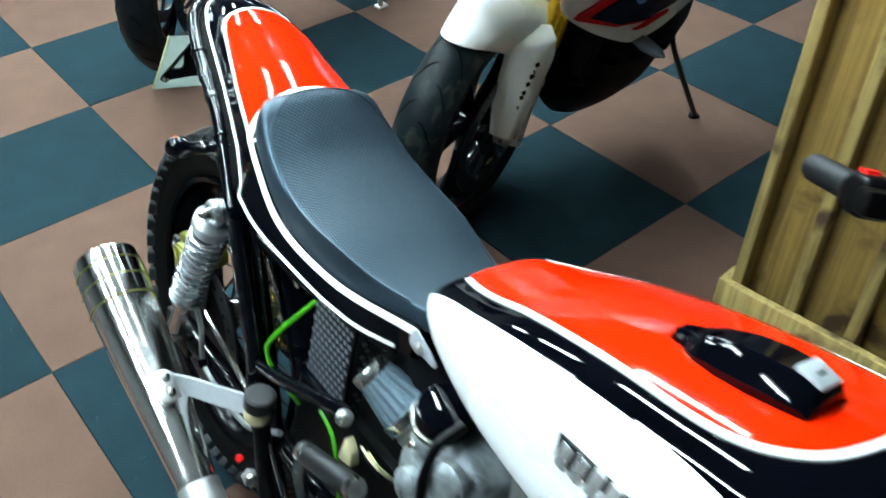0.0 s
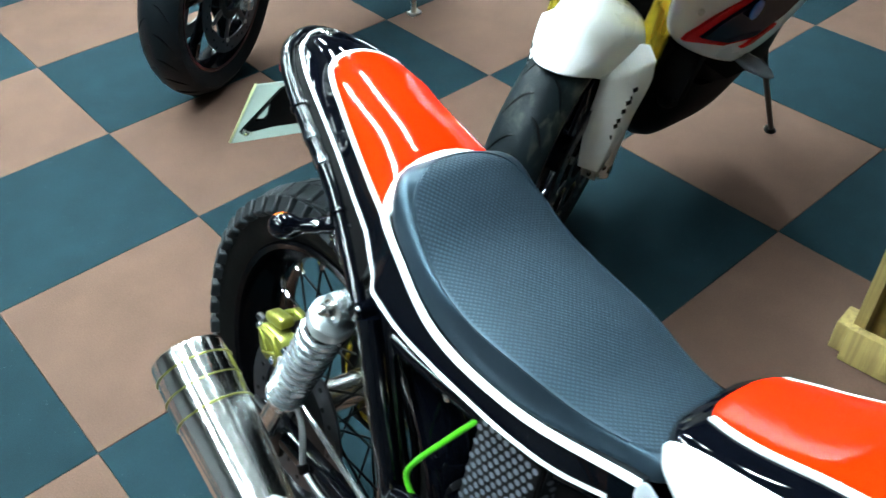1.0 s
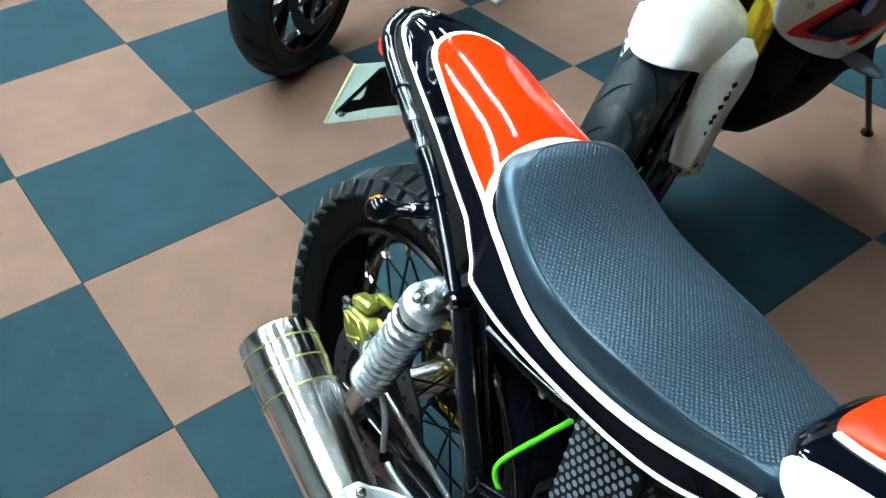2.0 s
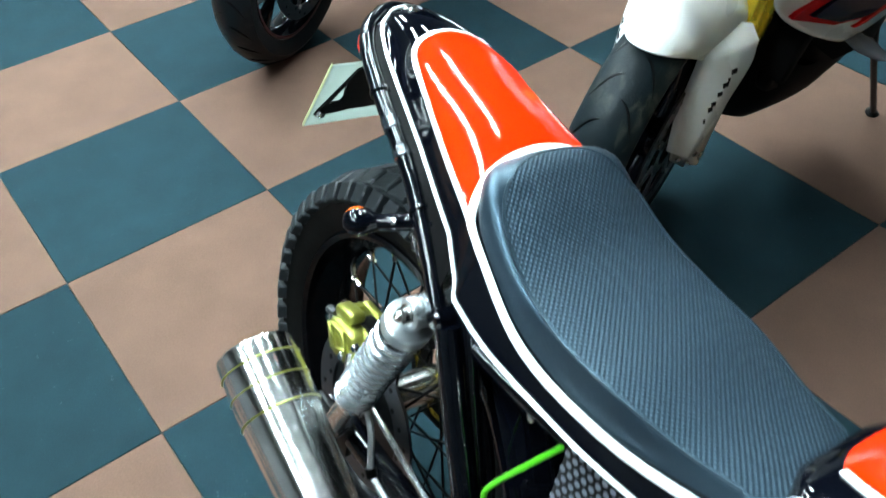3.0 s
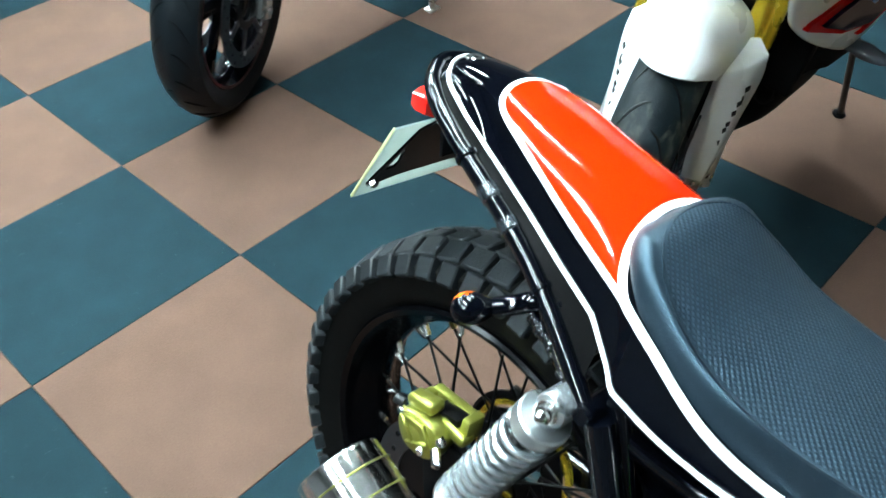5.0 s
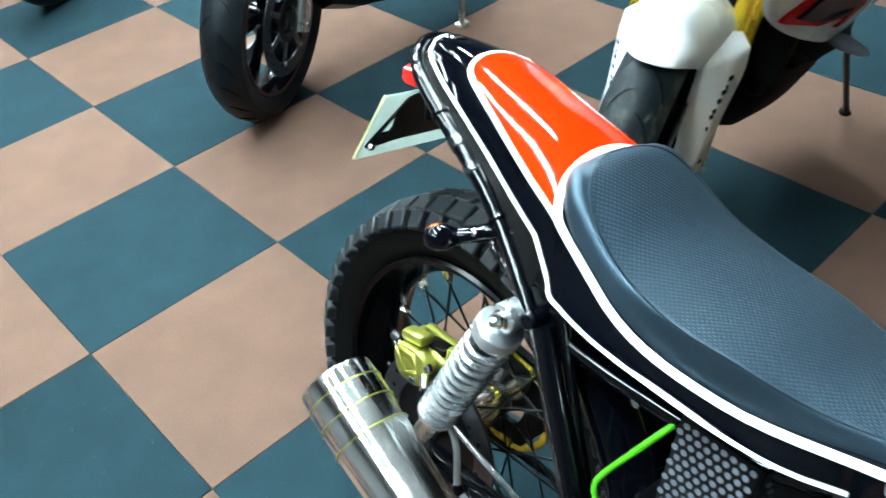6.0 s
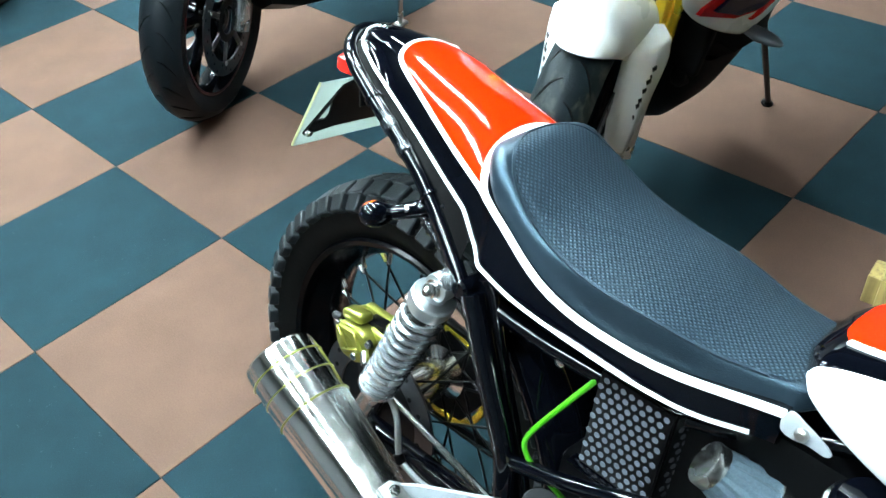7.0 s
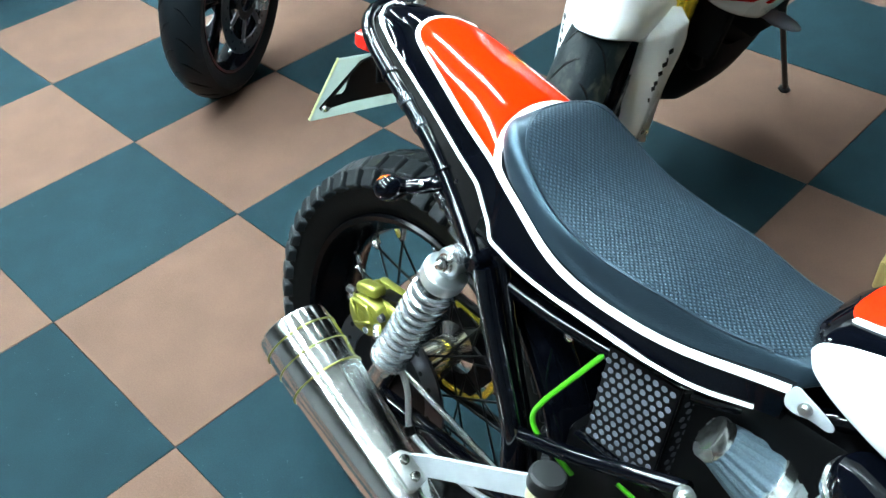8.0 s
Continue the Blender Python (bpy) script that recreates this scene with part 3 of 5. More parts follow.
# twin shocks
def shock(s):
    top, bottom = Vector((0.157, s * 0.150, 0.656)), Vector((0.022, s * 0.146, 0.345))
    d = (bottom - top).normalized()
    body = part("shock", rod(top + d * 0.19, bottom - d * 0.012, 0.0145, 16), STEEL, bike, "chrome shock absorber with an open coil spring")
    ln = (bottom - top).length
    part("shock_top_cap", lathe([(0.012, 0.004), (0.0135, 0.012), (0.0150, 0.018), (0.0265, 0.0195), (0.0285, 0.0215), (0.0285, 0.036), (0.0265, 0.041)], top, d, 28), ZINC, body, angle=24)
    side, turns, pts = d.orthogonal().normalized(), 11, []
    up = d.cross(side)
    for k in range(turns * 14 + 1):
        a = 2 * math.pi * k / 14
        h = 0.046 + 0.172 * k / (turns * 14)
        pts.append(top + d * h + (side * math.cos(a) + up * math.sin(a)) * (0.0250 - 0.002 * k / (turns * 14)))
    part("spring", tube(pts, 0.0046, 8, 1), ZINC, body)
    part("spring_core", rod(top + d * 0.05, top + d * 0.220, 0.0105, 16), SATIN_BLACK, body)
    part("spring_collar", lathe([(0.016, 0.217), (0.0275, 0.219), (0.0275, 0.225), (0.016, 0.230)], top, d, 20), ZINC, body)
    for at in (top, bottom):
        part("eye", lathe([(0.010, -0.019), (0.0165, -0.018), (0.0178, -0.015), (0.0178, 0.015), (0.0165, 0.018), (0.010, 0.019)], at - Vector((0, s * 0.008, 0)), (0, 1, 0), 28), ZINC, body)
        part("bolt", lathe([(0.0125, 0), (0.0125, 0.003), (0.0095, 0.003), (0.0095, 0.010), (0.0068, 0.0115), (0.0060, 0.015), (0.0035, 0.0175)], at + Vector((0, s * 0.010, 0)), (0, s, 0), 12), CHROME, body)


shock(-1)
shock(1)

# silencer: a fluted end cap with two rolled seams, tapering ahead
sil_a, sil_b = Vector((-0.026, -0.241, 0.479)), Vector((0.345, -0.237, 0.318))
sd = sil_b - sil_a
prof = [(0.036, 0.012), (0.040, 0.0), (0.0475, -0.001), (0.0500, 0.001), (0.0507, 0.004), (0.0512, 0.014), (0.0516, 0.024), (0.0519, 0.040), (0.0520, 0.054), (0.0518, 0.070), (0.0513, 0.088), (0.0490, 0.130), (0.0450, 0.20), (0.0355, 0.31), (0.0290, 0.385), (0.026, 0.394)]
prof = [(r * 0.965, h) for r, h in prof]
sil = part("silencer", lathe(prof, sil_a, sd, 72), SILENCER_STEEL, bike, "polished stainless megaphone silencer")
part("bore", lathe([(0.041, 0.0005), (0.041, 0.012), (0.024, 0.014), (0.02, 0.06)], sil_a, sd, 32), SATIN_BLACK, sil)
for h in (0.0245, 0.0545, 0.0885):
    part("seam", lathe([(0.0488, h - 0.0013), (0.0508, h - 0.0007), (0.0512, h), (0.0508, h + 0.0007), (0.0488, h + 0.0013)], sil_a, sd, 48), GOLD, sil)
part("tailpipe_joint", lathe([(0.024, 0.385), (0.0300, 0.388), (0.0300, 0.43), (0.024, 0.433)], sil_a, sd, 28), ALLOY, sil)
part("exhaust_pipe", tube([sil_a + sd * 1.04, sil_a + sd * 1.25, (0.62, -0.225, 0.21), (0.86, -0.17, 0.22), (0.985, -0.11, 0.33), (0.96, -0.07, 0.46)], 0.020, 16), CHROME, bike, "chrome exhaust pipe")
rings = []
for p in spline([(0.208, -0.226, 0.412), (0.226, -0.206, 0.412), (0.28, -0.190, 0.434), (0.338, -0.178, 0.462), (0.352, -0.170, 0.466)], 6):
    rings.append([p + Vector((0.006, -0.003, -0.013)), p + Vector((0.006, 0.003, -0.013)), p + Vector((-0.006, 0.003, 0.013)), p + Vector((-0.006, -0.003, 0.013))])
part("hanger_strap", loft(rings), TAB_GREY, bike, "brushed alloy silencer hanger")
clamp_m = Matrix.Translation(sil_a + sd.normalized() * 0.248 + Vector((0.018, -0.003, 0.0405))) @ Matrix.Rotation(radians(23.5), 4, "Y") @ Matrix.Rotation(radians(-3), 4, "X")
clamp = part("clamp_bracket", prism([(-0.024, -0.014), (0.022, -0.014), (0.026, -0.004), (0.022, 0.016), (-0.018, 0.016), (-0.026, 0.006)], 0.006, clamp_m, 0.0015), ALLOY, bike, "folded steel clamp bracket")
for dx, dy in ((-0.012, 0.002), (0.012, 0.002)):
    part("clamp_bolt", lathe([(0.0075, 0), (0.0075, 0.002), (0.0055, 0.002), (0.0055, 0.007), (0.003, 0.008)], clamp_m @ Vector((dx, dy, 0.003)), clamp_m.to_3x3() @ Vector((0, 0, 1)), 6), CHROME, clamp)

# frame
def pair(name, points, r, mat=None, label=""):
    for pts in (points, mirror(points)):
        part(name, tube(pts, r, 12), mat or FRAME_BLACK, bike, label)


HOOP_X = [-0.178, -0.154, -0.115, -0.055, 0.0, 0.060, 0.12, 0.178]
HOOP_Y = [0.020, 0.050, 0.074, 0.091, 0.101, 0.110, 0.124, 0.139]
HOOP_Z = [0.837, 0.831, 0.821, 0.800, 0.778, 0.748, 0.711, 0.668]
pair("tail_hoop_side", [(x, -y, z) for x, y, z in zip(HOOP_X, HOOP_Y, HOOP_Z)], 0.0098, label="gloss black tail hoop tube")
part("tail_hoop", tube([(-0.178, -0.020, 0.837), (-0.184, 0.0, 0.838), (-0.178, 0.020, 0.837)], 0.0098, 12), FRAME_BLACK, bike)
pair("rear_upright", [(0.196, -0.138, 0.664), (0.208, -0.139, 0.640), (0.238, -0.140, 0.580), (0.285, -0.140, 0.488), (0.30, -0.140, 0.42), (0.33, -0.13, 0.34)], 0.0155)
pair("second_upright", [(0.200, -0.122, 0.680), (0.246, -0.118, 0.560), (0.288, -0.120, 0.475), (0.33, -0.12, 0.37)], 0.011)
pair("seat_rail", [(0.185, -0.122, 0.652), (0.30, -0.098, 0.630), (0.46, -0.082, 0.638), (0.62, -0.05, 0.70)], 0.0115)
pair("lower_stay", [(0.293, -0.140, 0.484), (0.36, -0.140, 0.508), (0.44, -0.140, 0.545), (0.505, -0.135, 0.572)], 0.0095)
pair("cradle_rail", [(0.33, -0.13, 0.34), (0.42, -0.13, 0.24), (0.60, -0.12, 0.19), (0.85, -0.11, 0.20), (0.96, -0.07, 0.40), (1.03, -0.02, 0.75)], 0.016)
part("backbone", tube([(0.50, 0, 0.70), (0.75, 0, 0.735), (1.06, 0, 0.80)], 0.024, 14), FRAME_BLACK, bike)
part("cross_tube", rod((0.182, -0.15, 0.664), (0.182, 0.15, 0.664), 0.0125), FRAME_BLACK, bike)
part("steering_head", rod((1.045, 0, 0.86), (1.085, 0, 0.70), 0.032, 20), FRAME_BLACK, bike)
part("joint_nut", rod((0.502, -0.140, 0.568), (0.512, -0.150, 0.573), 0.0105, 14), ALLOY, bike)
part("joint_bolt", rod((0.508, -0.148, 0.571), (0.513, -0.158, 0.576), 0.006, 6), CHROME, bike)
rings = []
for a in np.linspace(radians(-8), radians(62), 16):
    ring = []
    for w, d in ((0.094, 0.0), (0.090, -0.003)):
        arc = [Vector((math.cos(a) * (0.338 + d + 0.040 * math.cos(q)), w * math.sin(q), REAR_R + math.sin(a) * (0.338 + d + 0.040 * math.cos(q)))) for q in np.linspace(-1.65, 1.65, 17)]
        ring += arc if d == 0.0 else arc[::-1]
    rings.append(ring)
part("inner_fender", loft(rings), BLACK_PAINT, bike, "gloss black rounded inner mudguard", angle=60)
part("fender_seam", tube([(math.cos(a) * 0.372, -0.050, REAR_R + math.sin(a) * 0.372) for a in np.linspace(radians(2), radians(60), 8)], 0.0025, 6), FRAME_BLACK, bike)
part("side_bolt", lathe([(0.007, 0), (0.007, 0.006), (0.004, 0.008)], (0.306, -0.1, 0.622), (0, -1, 0), 6), CHROME, bike)
part("airbox", block((0.29, 0.17, 0.19), Matrix.Translation((0.500, 0.0, 0.585)), 0.012), SATIN_BLACK, bike)

# perforated guard over the airbox
GX, GZ = 0.406, 0.582
guard = part("perforated_guard", block((0.092, 0.006, 0.130), Matrix.Translation((GX, -0.1035, GZ)), 0.002), SATIN_BLACK, bike, "black perforated metal guard")
side_m = Matrix.Translation((GX + 0.046, -0.101, GZ)) @ Matrix.Rotation(radians(72), 4, "Z")
part("guard_side", block((0.05, 0.005, 0.125), side_m @ Matrix.Translation((0.025, 0, 0)), 0.001), SATIN_BLACK, guard)
part("guard_lip", block((0.108, 0.018, 0.004), Matrix.Translation((GX, -0.108, GZ - 0.064)), 0.001), FRAME_BLACK, guard)
dot = bpy.data.meshes.new("perforation")
bm = finish(lathe([(0.0036, 0), (0.0036, 0.0006)], (0, 0, 0), (0, -1, 0), 10))
bm.to_mesh(dot)
bm.free()
dot.materials.append(DOT_GREY)
# dots on the guard's turned side: its shade is painted as a darker grey
shaded_dot = dot.copy()
shaded_dot.materials[0] = DOT_SHADED
for row in range(12):
    shift = 0.0054 if row % 2 else 0
    spots = [Matrix.Translation((GX - 0.0425 + col * 0.0108 + shift, -0.1064, GZ - 0.056 + row * 0.0102)) for col in range(8)]
    spots += [side_m @ Matrix.Translation((0.008 + col * 0.0108 + shift, -0.0024, -0.056 + row * 0.0102)) for col in range(4)]
    for n, at in enumerate(spots):
        hole = new("perforation", dot if n < len(spots) - 4 else shaded_dot)
        hole.parent, hole.matrix_basis = guard, at

# hoses
part("green_hose", tube([(0.354, -0.100, 0.628), (0.336, -0.118, 0.592), (0.314, -0.134, 0.548), (0.307, -0.139, 0.522), (0.318, -0.136, 0.500), (0.338, -0.126, 0.482), (0.36, -0.11, 0.455)], 0.0034, 8), GREEN_HOSE, bike, "bright green breather hose")
part("lower_green_hose", tube([(0.424, -0.120, 0.500), (0.450, -0.125, 0.502), (0.468, -0.126, 0.494), (0.486, -0.126, 0.460), (0.500, -0.125, 0.415), (0.505, -0.125, 0.36)], 0.0028, 8), GREEN_HOSE, bike, "bright green hose")
part("brake_hose", tube([(0.030, -0.124, 0.440), (0.075, -0.135, 0.435), (0.098, -0.135, 0.405), (0.110, -0.135, 0.352), (0.122, -0.135, 0.340), (0.17, -0.135, 0.335), (0.27, -0.135, 0.345), (0.36, -0.135, 0.41)], 0.0046, 8), GREY_HOSE, bike, "braided brake hose")
part("hose_ferrule", rod((0.108, -0.135, 0.350), (0.118, -0.135, 0.338), 0.008, 10), SATIN_BLACK, bike)
part("fluid_reservoir", lathe([(0.018, -0.019), (0.0185, -0.017), (0.0185, 0.0), (0.017, 0.002)], (0.371, -0.180, 0.487), (0.05, 0, 1), 24), RESERVOIR, bike, "translucent fluid reservoir")
part("reservoir_cap", lathe([(0.020, 0.001), (0.0215, 0.003), (0.0215, 0.020), (0.019, 0.023), (0.012, 0.0235)], (0.371, -0.180, 0.487), (0.05, 0, 1), 24), SOFT_RUBBER, bike, "black ribbed cap")
part("brake_pedal", tube([(0.43, -0.19, 0.36), (0.50, -0.21, 0.31), (0.60, -0.23, 0.29), (0.66, -0.24, 0.30)], 0.008, 8), STEEL, bike)
part("master_cylinder", tube([(0.375, -0.175, 0.455), (0.395, -0.175, 0.39), (0.405, -0.17, 0.34)], 0.012, 12), SATIN_BLACK, bike)
part("red_banjo", rod((0.318, -0.168, 0.338), (0.322, -0.176, 0.342), 0.0055, 8), BIKE_RED, bike)
part("brake_switch", rod((0.338, -0.160, 0.318), (0.366, -0.176, 0.338), 0.0095, 10), CHROME, bike, "chrome brake-light switch")
part("switch_nut", rod((0.346, -0.166, 0.325), (0.352, -0.168, 0.328), 0.0135, 6), STEEL, bike)
part("push_rod", rod((0.384, -0.170, 0.440), (0.443, -0.170, 0.382), 0.0035, 8), CHROME, bike)

# engine, carburettor, filter, footrest
part("crankcase", loft([[(x, y, z) for y, z in ((-w, z0 + 0.03), (-w * 1.08, (z0 + z1) / 2), (-w, z1 - 0.03), (-w * 0.6, z1), (w * 0.6, z1), (w, z1 - 0.03), (w * 1.08, (z0 + z1) / 2), (w, z0 + 0.03), (w * 0.6, z0), (-w * 0.6, z0))] for x, w, z0, z1 in ((0.46, 0.09, 0.26, 0.38), (0.50, 0.125, 0.22, 0.44), (0.62, 0.14, 0.20, 0.45), (0.78, 0.135, 0.20, 0.43), (0.88, 0.10, 0.24, 0.38))]), SATIN_BLACK, bike, "black crankcase")
part("battery_tray", block((0.30, 0.20, 0.16), Matrix.Translation((0.48, 0.0, 0.43)), 0.012), SATIN_BLACK, bike)
for k in range(9):
    part("cooling_fin", block((0.20 - 0.004 * (k % 2), 0.20, 0.006), Matrix.Translation((0.79 + k * 0.004, 0, 0.45 + k * 0.022)) @ Matrix.Rotation(radians(-10), 4, "Y"), 0.002), ALLOY, bike)
part("cylinder", block((0.13, 0.14, 0.22), Matrix.Translation((0.80, 0, 0.54)) @ Matrix.Rotation(radians(-10), 4, "Y"), 0.01), ALLOY, bike)
part("cylinder_head", block((0.17, 0.19, 0.06), Matrix.Translation((0.81, 0, 0.655)) @ Matrix.Rotation(radians(-10), 4, "Y"), 0.012), ALLOY, bike)
fa, fb = Vector((0.499, -0.116, 0.630)), Vector((0.5455, -0.090, 0.602))
fd = (fb - fa).normalized()
bm = bmesh.new()
rings = []
side = fd.orthogonal().normalized()
up = fd.cross(side)
for h, r in ((0.004, 0.0222), (0.036, 0.0300), (0.066, 0.0368)):
    rings.append([fa + fd * h + (side * math.cos(a) + up * math.sin(a)) * (r * (1.0 if j % 4 < 2 else 0.90)) for j, a in enumerate(2 * math.pi * j / 72 for j in range(72))])
filt = part("air_filter", loft(rings), FILTER_MESH, bike, "conical pleated gauze air filter", angle=70)
part("filter_cap", lathe([(0.0205, -0.003), (0.0232, -0.002), (0.0242, 0.0), (0.0242, 0.010), (0.023, 0.012)], fa, fd, 32), STEEL, filt)
part("filter_band", lathe([(0.0368, 0.062), (0.0388, 0.063), (0.0388, 0.076), (0.0368, 0.077)], fa, fd, 36), CHROME, filt)
part("filter_clip", lathe([(0.0340, 0.084), (0.0362, 0.085), (0.0362, 0.094), (0.0340, 0.095)], fa, fd, 36), STEEL, filt)
part("filter_neck", lathe([(0.032, 0.076), (0.0340, 0.078), (0.0340, 0.118), (0.030, 0.122)], fa, fd, 32), ALLOY, filt)
part("clip_screw", rod(fa + fd * 0.0895 - up * 0.030 - side * 0.026, fa + fd * 0.0895 - up * 0.046 - side * 0.010, 0.0048, 10), CHROME, filt)
cb = Vector((0.640, -0.095, 0.606))
part("carburettor", block((0.075, 0.075, 0.085), Matrix.Translation(cb) @ Matrix.Rotation(radians(14), 4, "Y"), 0.012, 3), CAST, bike, "cast alloy carburettor")
part("carburettor_top", lathe([(0.028, 0), (0.033, 0.004), (0.033, 0.018), (0.029, 0.026), (0.016, 0.030)], Vector((0.640, -0.118, 0.672)), (0.12, -0.30, 1), 28), BLACK_PAINT, bike, "gloss black carburettor cap in a chrome ring")
part("carburettor_ring", lathe([(0.0325, 0), (0.0365, 0.001), (0.0365, 0.009), (0.0325, 0.010)], Vector((0.640, -0.118, 0.672)), (0.12, -0.30, 1), 28), CHROME, bike)
part("carburettor_body", block((0.115, 0.080, 0.120), Matrix.Translation((0.660, -0.098, 0.612)) @ Matrix.Rotation(radians(16), 4, "Y"), 0.022, 3), CAST, bike, "rough cast carburettor body")
part("pump_cover", lathe([(0.020, 0), (0.026, 0.003), (0.026, 0.014), (0.018, 0.020)], (0.690, -0.138, 0.640), (0.15, -1, 0.1), 20), CAST, bike)
part("idle_cover", lathe([(0.016, 0), (0.019, 0.003), (0.019, 0.016), (0.012, 0.020)], (0.640, -0.138, 0.588), (-0.1, -1, 0.1), 18), CAST, bike)
part("float_bowl", block((0.06, 0.06, 0.055), Matrix.Translation(cb + Vector((0.015, -0.004, -0.065))) @ Matrix.Rotation(radians(14), 4, "Y"), 0.01, 3), CAST, bike)
part("inlet", rod(cb + fd * 0.03, cb + fd * 0.11, 0.03, 20), ALLOY, bike)
for k, (dx, dy, dz) in enumerate(((0.05, -0.05, -0.02), (0.075, -0.045, 0.03), (0.02, -0.045, -0.045), (-0.02, -0.043, 0.03), (0.06, -0.05, -0.06))):
    part("carburettor_screw", lathe([(0.007, 0), (0.007, 0.008), (0.004, 0.011)], cb + Vector((dx * 0.6, dy, dz)), (0, -1, 0.2), 6), CHROME, bike)
part("throttle_cable", tube([(0.677, -0.128, 0.702), (0.675, -0.14, 0.693), (0.673, -0.155, 0.681), (0.675, -0.165, 0.648), (0.678, -0.165, 0.616)], 0.0058, 10), SATIN_BLACK, bike, "black throttle cable")
part("footrest_hanger", tube([(0.455, -0.14, 0.36), (0.462, -0.165, 0.44), (0.470, -0.170, 0.492)], 0.009, 8), STEEL, bike)
part("footrest", rod((0.482, -0.171, 0.498), (0.583, -0.174, 0.541), 0.0145, 16), SOFT_RUBBER, bike, "folded black rubber footrest")
part("footrest_end", rod((0.470, -0.170, 0.493), (0.484, -0.171, 0.499), 0.0155, 16), STEEL, bike)
part("connector", prism([(-0.012, -0.020), (0.016, -0.012), (0.012, 0.006), (-0.004, 0.020)], 0.014, Matrix.Translation((0.530, -0.148, 0.540)) @ Matrix.Rotation(radians(90), 4, "X"), 0.003), RESERVOIR, bike, "cream plastic connector")
for k, (dx, dz) in enumerate(((0.0, 0.0), (0.008, -0.006), (0.014, 0.004))):
    part("loom_wire", tube([(0.545 + dx, -0.142, 0.556 + dz), (0.566 + dx, -0.150, 0.566 + dz), (0.590, -0.146, 0.560 + dz), (0.600, -0.12, 0.535)], 0.0018, 6), (RESERVOIR, SATIN_BLACK, PLATE_YELLOW)[k], bike)
part("footrest_tip", rod((0.580, -0.1739, 0.5398), (0.590, -0.1742, 0.5440), 0.0150, 16), CHROME, bike)
part("side_stand", tube([(0.52, 0.12, 0.24), (0.50, 0.21, 0.14), (0.47, 0.285, 0.083)], 0.011, 10), FRAME_BLACK, bike)

# ---- tail and seat unit ----
def middle(x):
    """The unit sits a little to the right of the wheel's plane, more so towards the seat."""
    return 0.003 - 0.0212 * min(1.0, max(0.0, (x + 0.16) / 0.36))


tx = [-0.172, -0.152, -0.12, -0.08, -0.03, 0.035, 0.10, 0.165, 0.205, 0.28, 0.40, 0.545]
t_wo = smooth_table(tx, [0.012, 0.026, 0.0346, 0.0425, 0.0595, 0.0748, 0.0883, 0.101, 0.1084, 0.1159, 0.1054, 0.0804], 0.022)
t_zo = smooth_table(tx, [0.8452, 0.848, 0.8491, 0.8491, 0.8405, 0.8188, 0.7973, 0.7774, 0.7616, 0.7214, 0.7003, 0.716], 0.022)
rim_x = [-0.172, -0.152, -0.12, -0.08, -0.03, 0.035, 0.10, 0.15, 0.186, 0.198, 0.25, 0.32, 0.40, 0.47, 0.545]
rim_w = [0.020, 0.040, 0.0545, 0.0640, 0.0725, 0.0830, 0.0963, 0.1085, 0.1160, 0.1262, 0.1320, 0.1270, 0.1174, 0.1046, 0.0778]
rim_z = [0.8420, 0.8400, 0.8320, 0.8190, 0.8035, 0.7810, 0.7588, 0.7440, 0.7052, 0.6974, 0.6901, 0.6833, 0.6739, 0.6700, 0.6800]


def t_we(x):
    return float(np.mean(np.interp([x + q * (0.003 if x < 0.215 else 0.022) for q in (-1, -0.5, 0, 0.5, 1)], rim_x, rim_w)))


def t_ze(x):
    return float(np.mean(np.interp([x + q * (0.003 if x < 0.215 else 0.022) for q in (-1, -0.5, 0, 0.5, 1)], rim_x, rim_z)))


t_zt = smooth_table(tx, [0.8475, 0.8525, 0.8567, 0.8575, 0.8522, 0.839, 0.8254, 0.7998, 0.7678, 0.7299, 0.7099, 0.7219], 0.022)


def tail_surface(x, s):
    """s runs over the crown from the right rim (-1) to the left rim (1); +-0.5 is the shoulder line."""
    k, a = (-1 if s < 0 else 1), abs(s)
    wo, zo, we, ze, zt = t_wo(x), t_zo(x), t_we(x), t_ze(x), t_zt(x)
    if a <= 0.5:
        u = a / 0.5
        y = wo * u
        z = zt + (zo - zt) * (u ** 2.4)
    else:
        u = (a - 0.5) / 0.5
        y = wo + (we - wo) * (u * 0.75 + 0.25 * u * u)
        z = zo + (ze - zo) * (u * 0.9 + 0.1 * u * u) - 0.004 * math.sin(math.pi * u)
    return Vector((x, middle(x) + k * y, z))


rings = []
for x in np.linspace(-0.172, 0.545, 104):
    top = [tail_surface(x, s) for s in np.linspace(-1, 1, 61)]
    y0, y1, z0 = top[0].y, top[-1].y, top[-1].z
    low = [Vector((x, y1 - 0.008, z0 - 0.006)), Vector((x, y1 - 0.02, z0 - 0.004)), Vector((x, y0 + 0.02, z0 - 0.004)), Vector((x, y0 + 0.008, z0 - 0.006))]
    if x < -0.14:
        low = [Vector((x, middle(x) + t_we(x) * k, z0 - 0.004)) for k in (0.9, 0.4, -0.4, -0.9)]
    rings.append(top + low)
cowl = part("tail_unit", loft(rings), BLACK_PAINT, bike, "gloss black tail unit with white pinstripes")
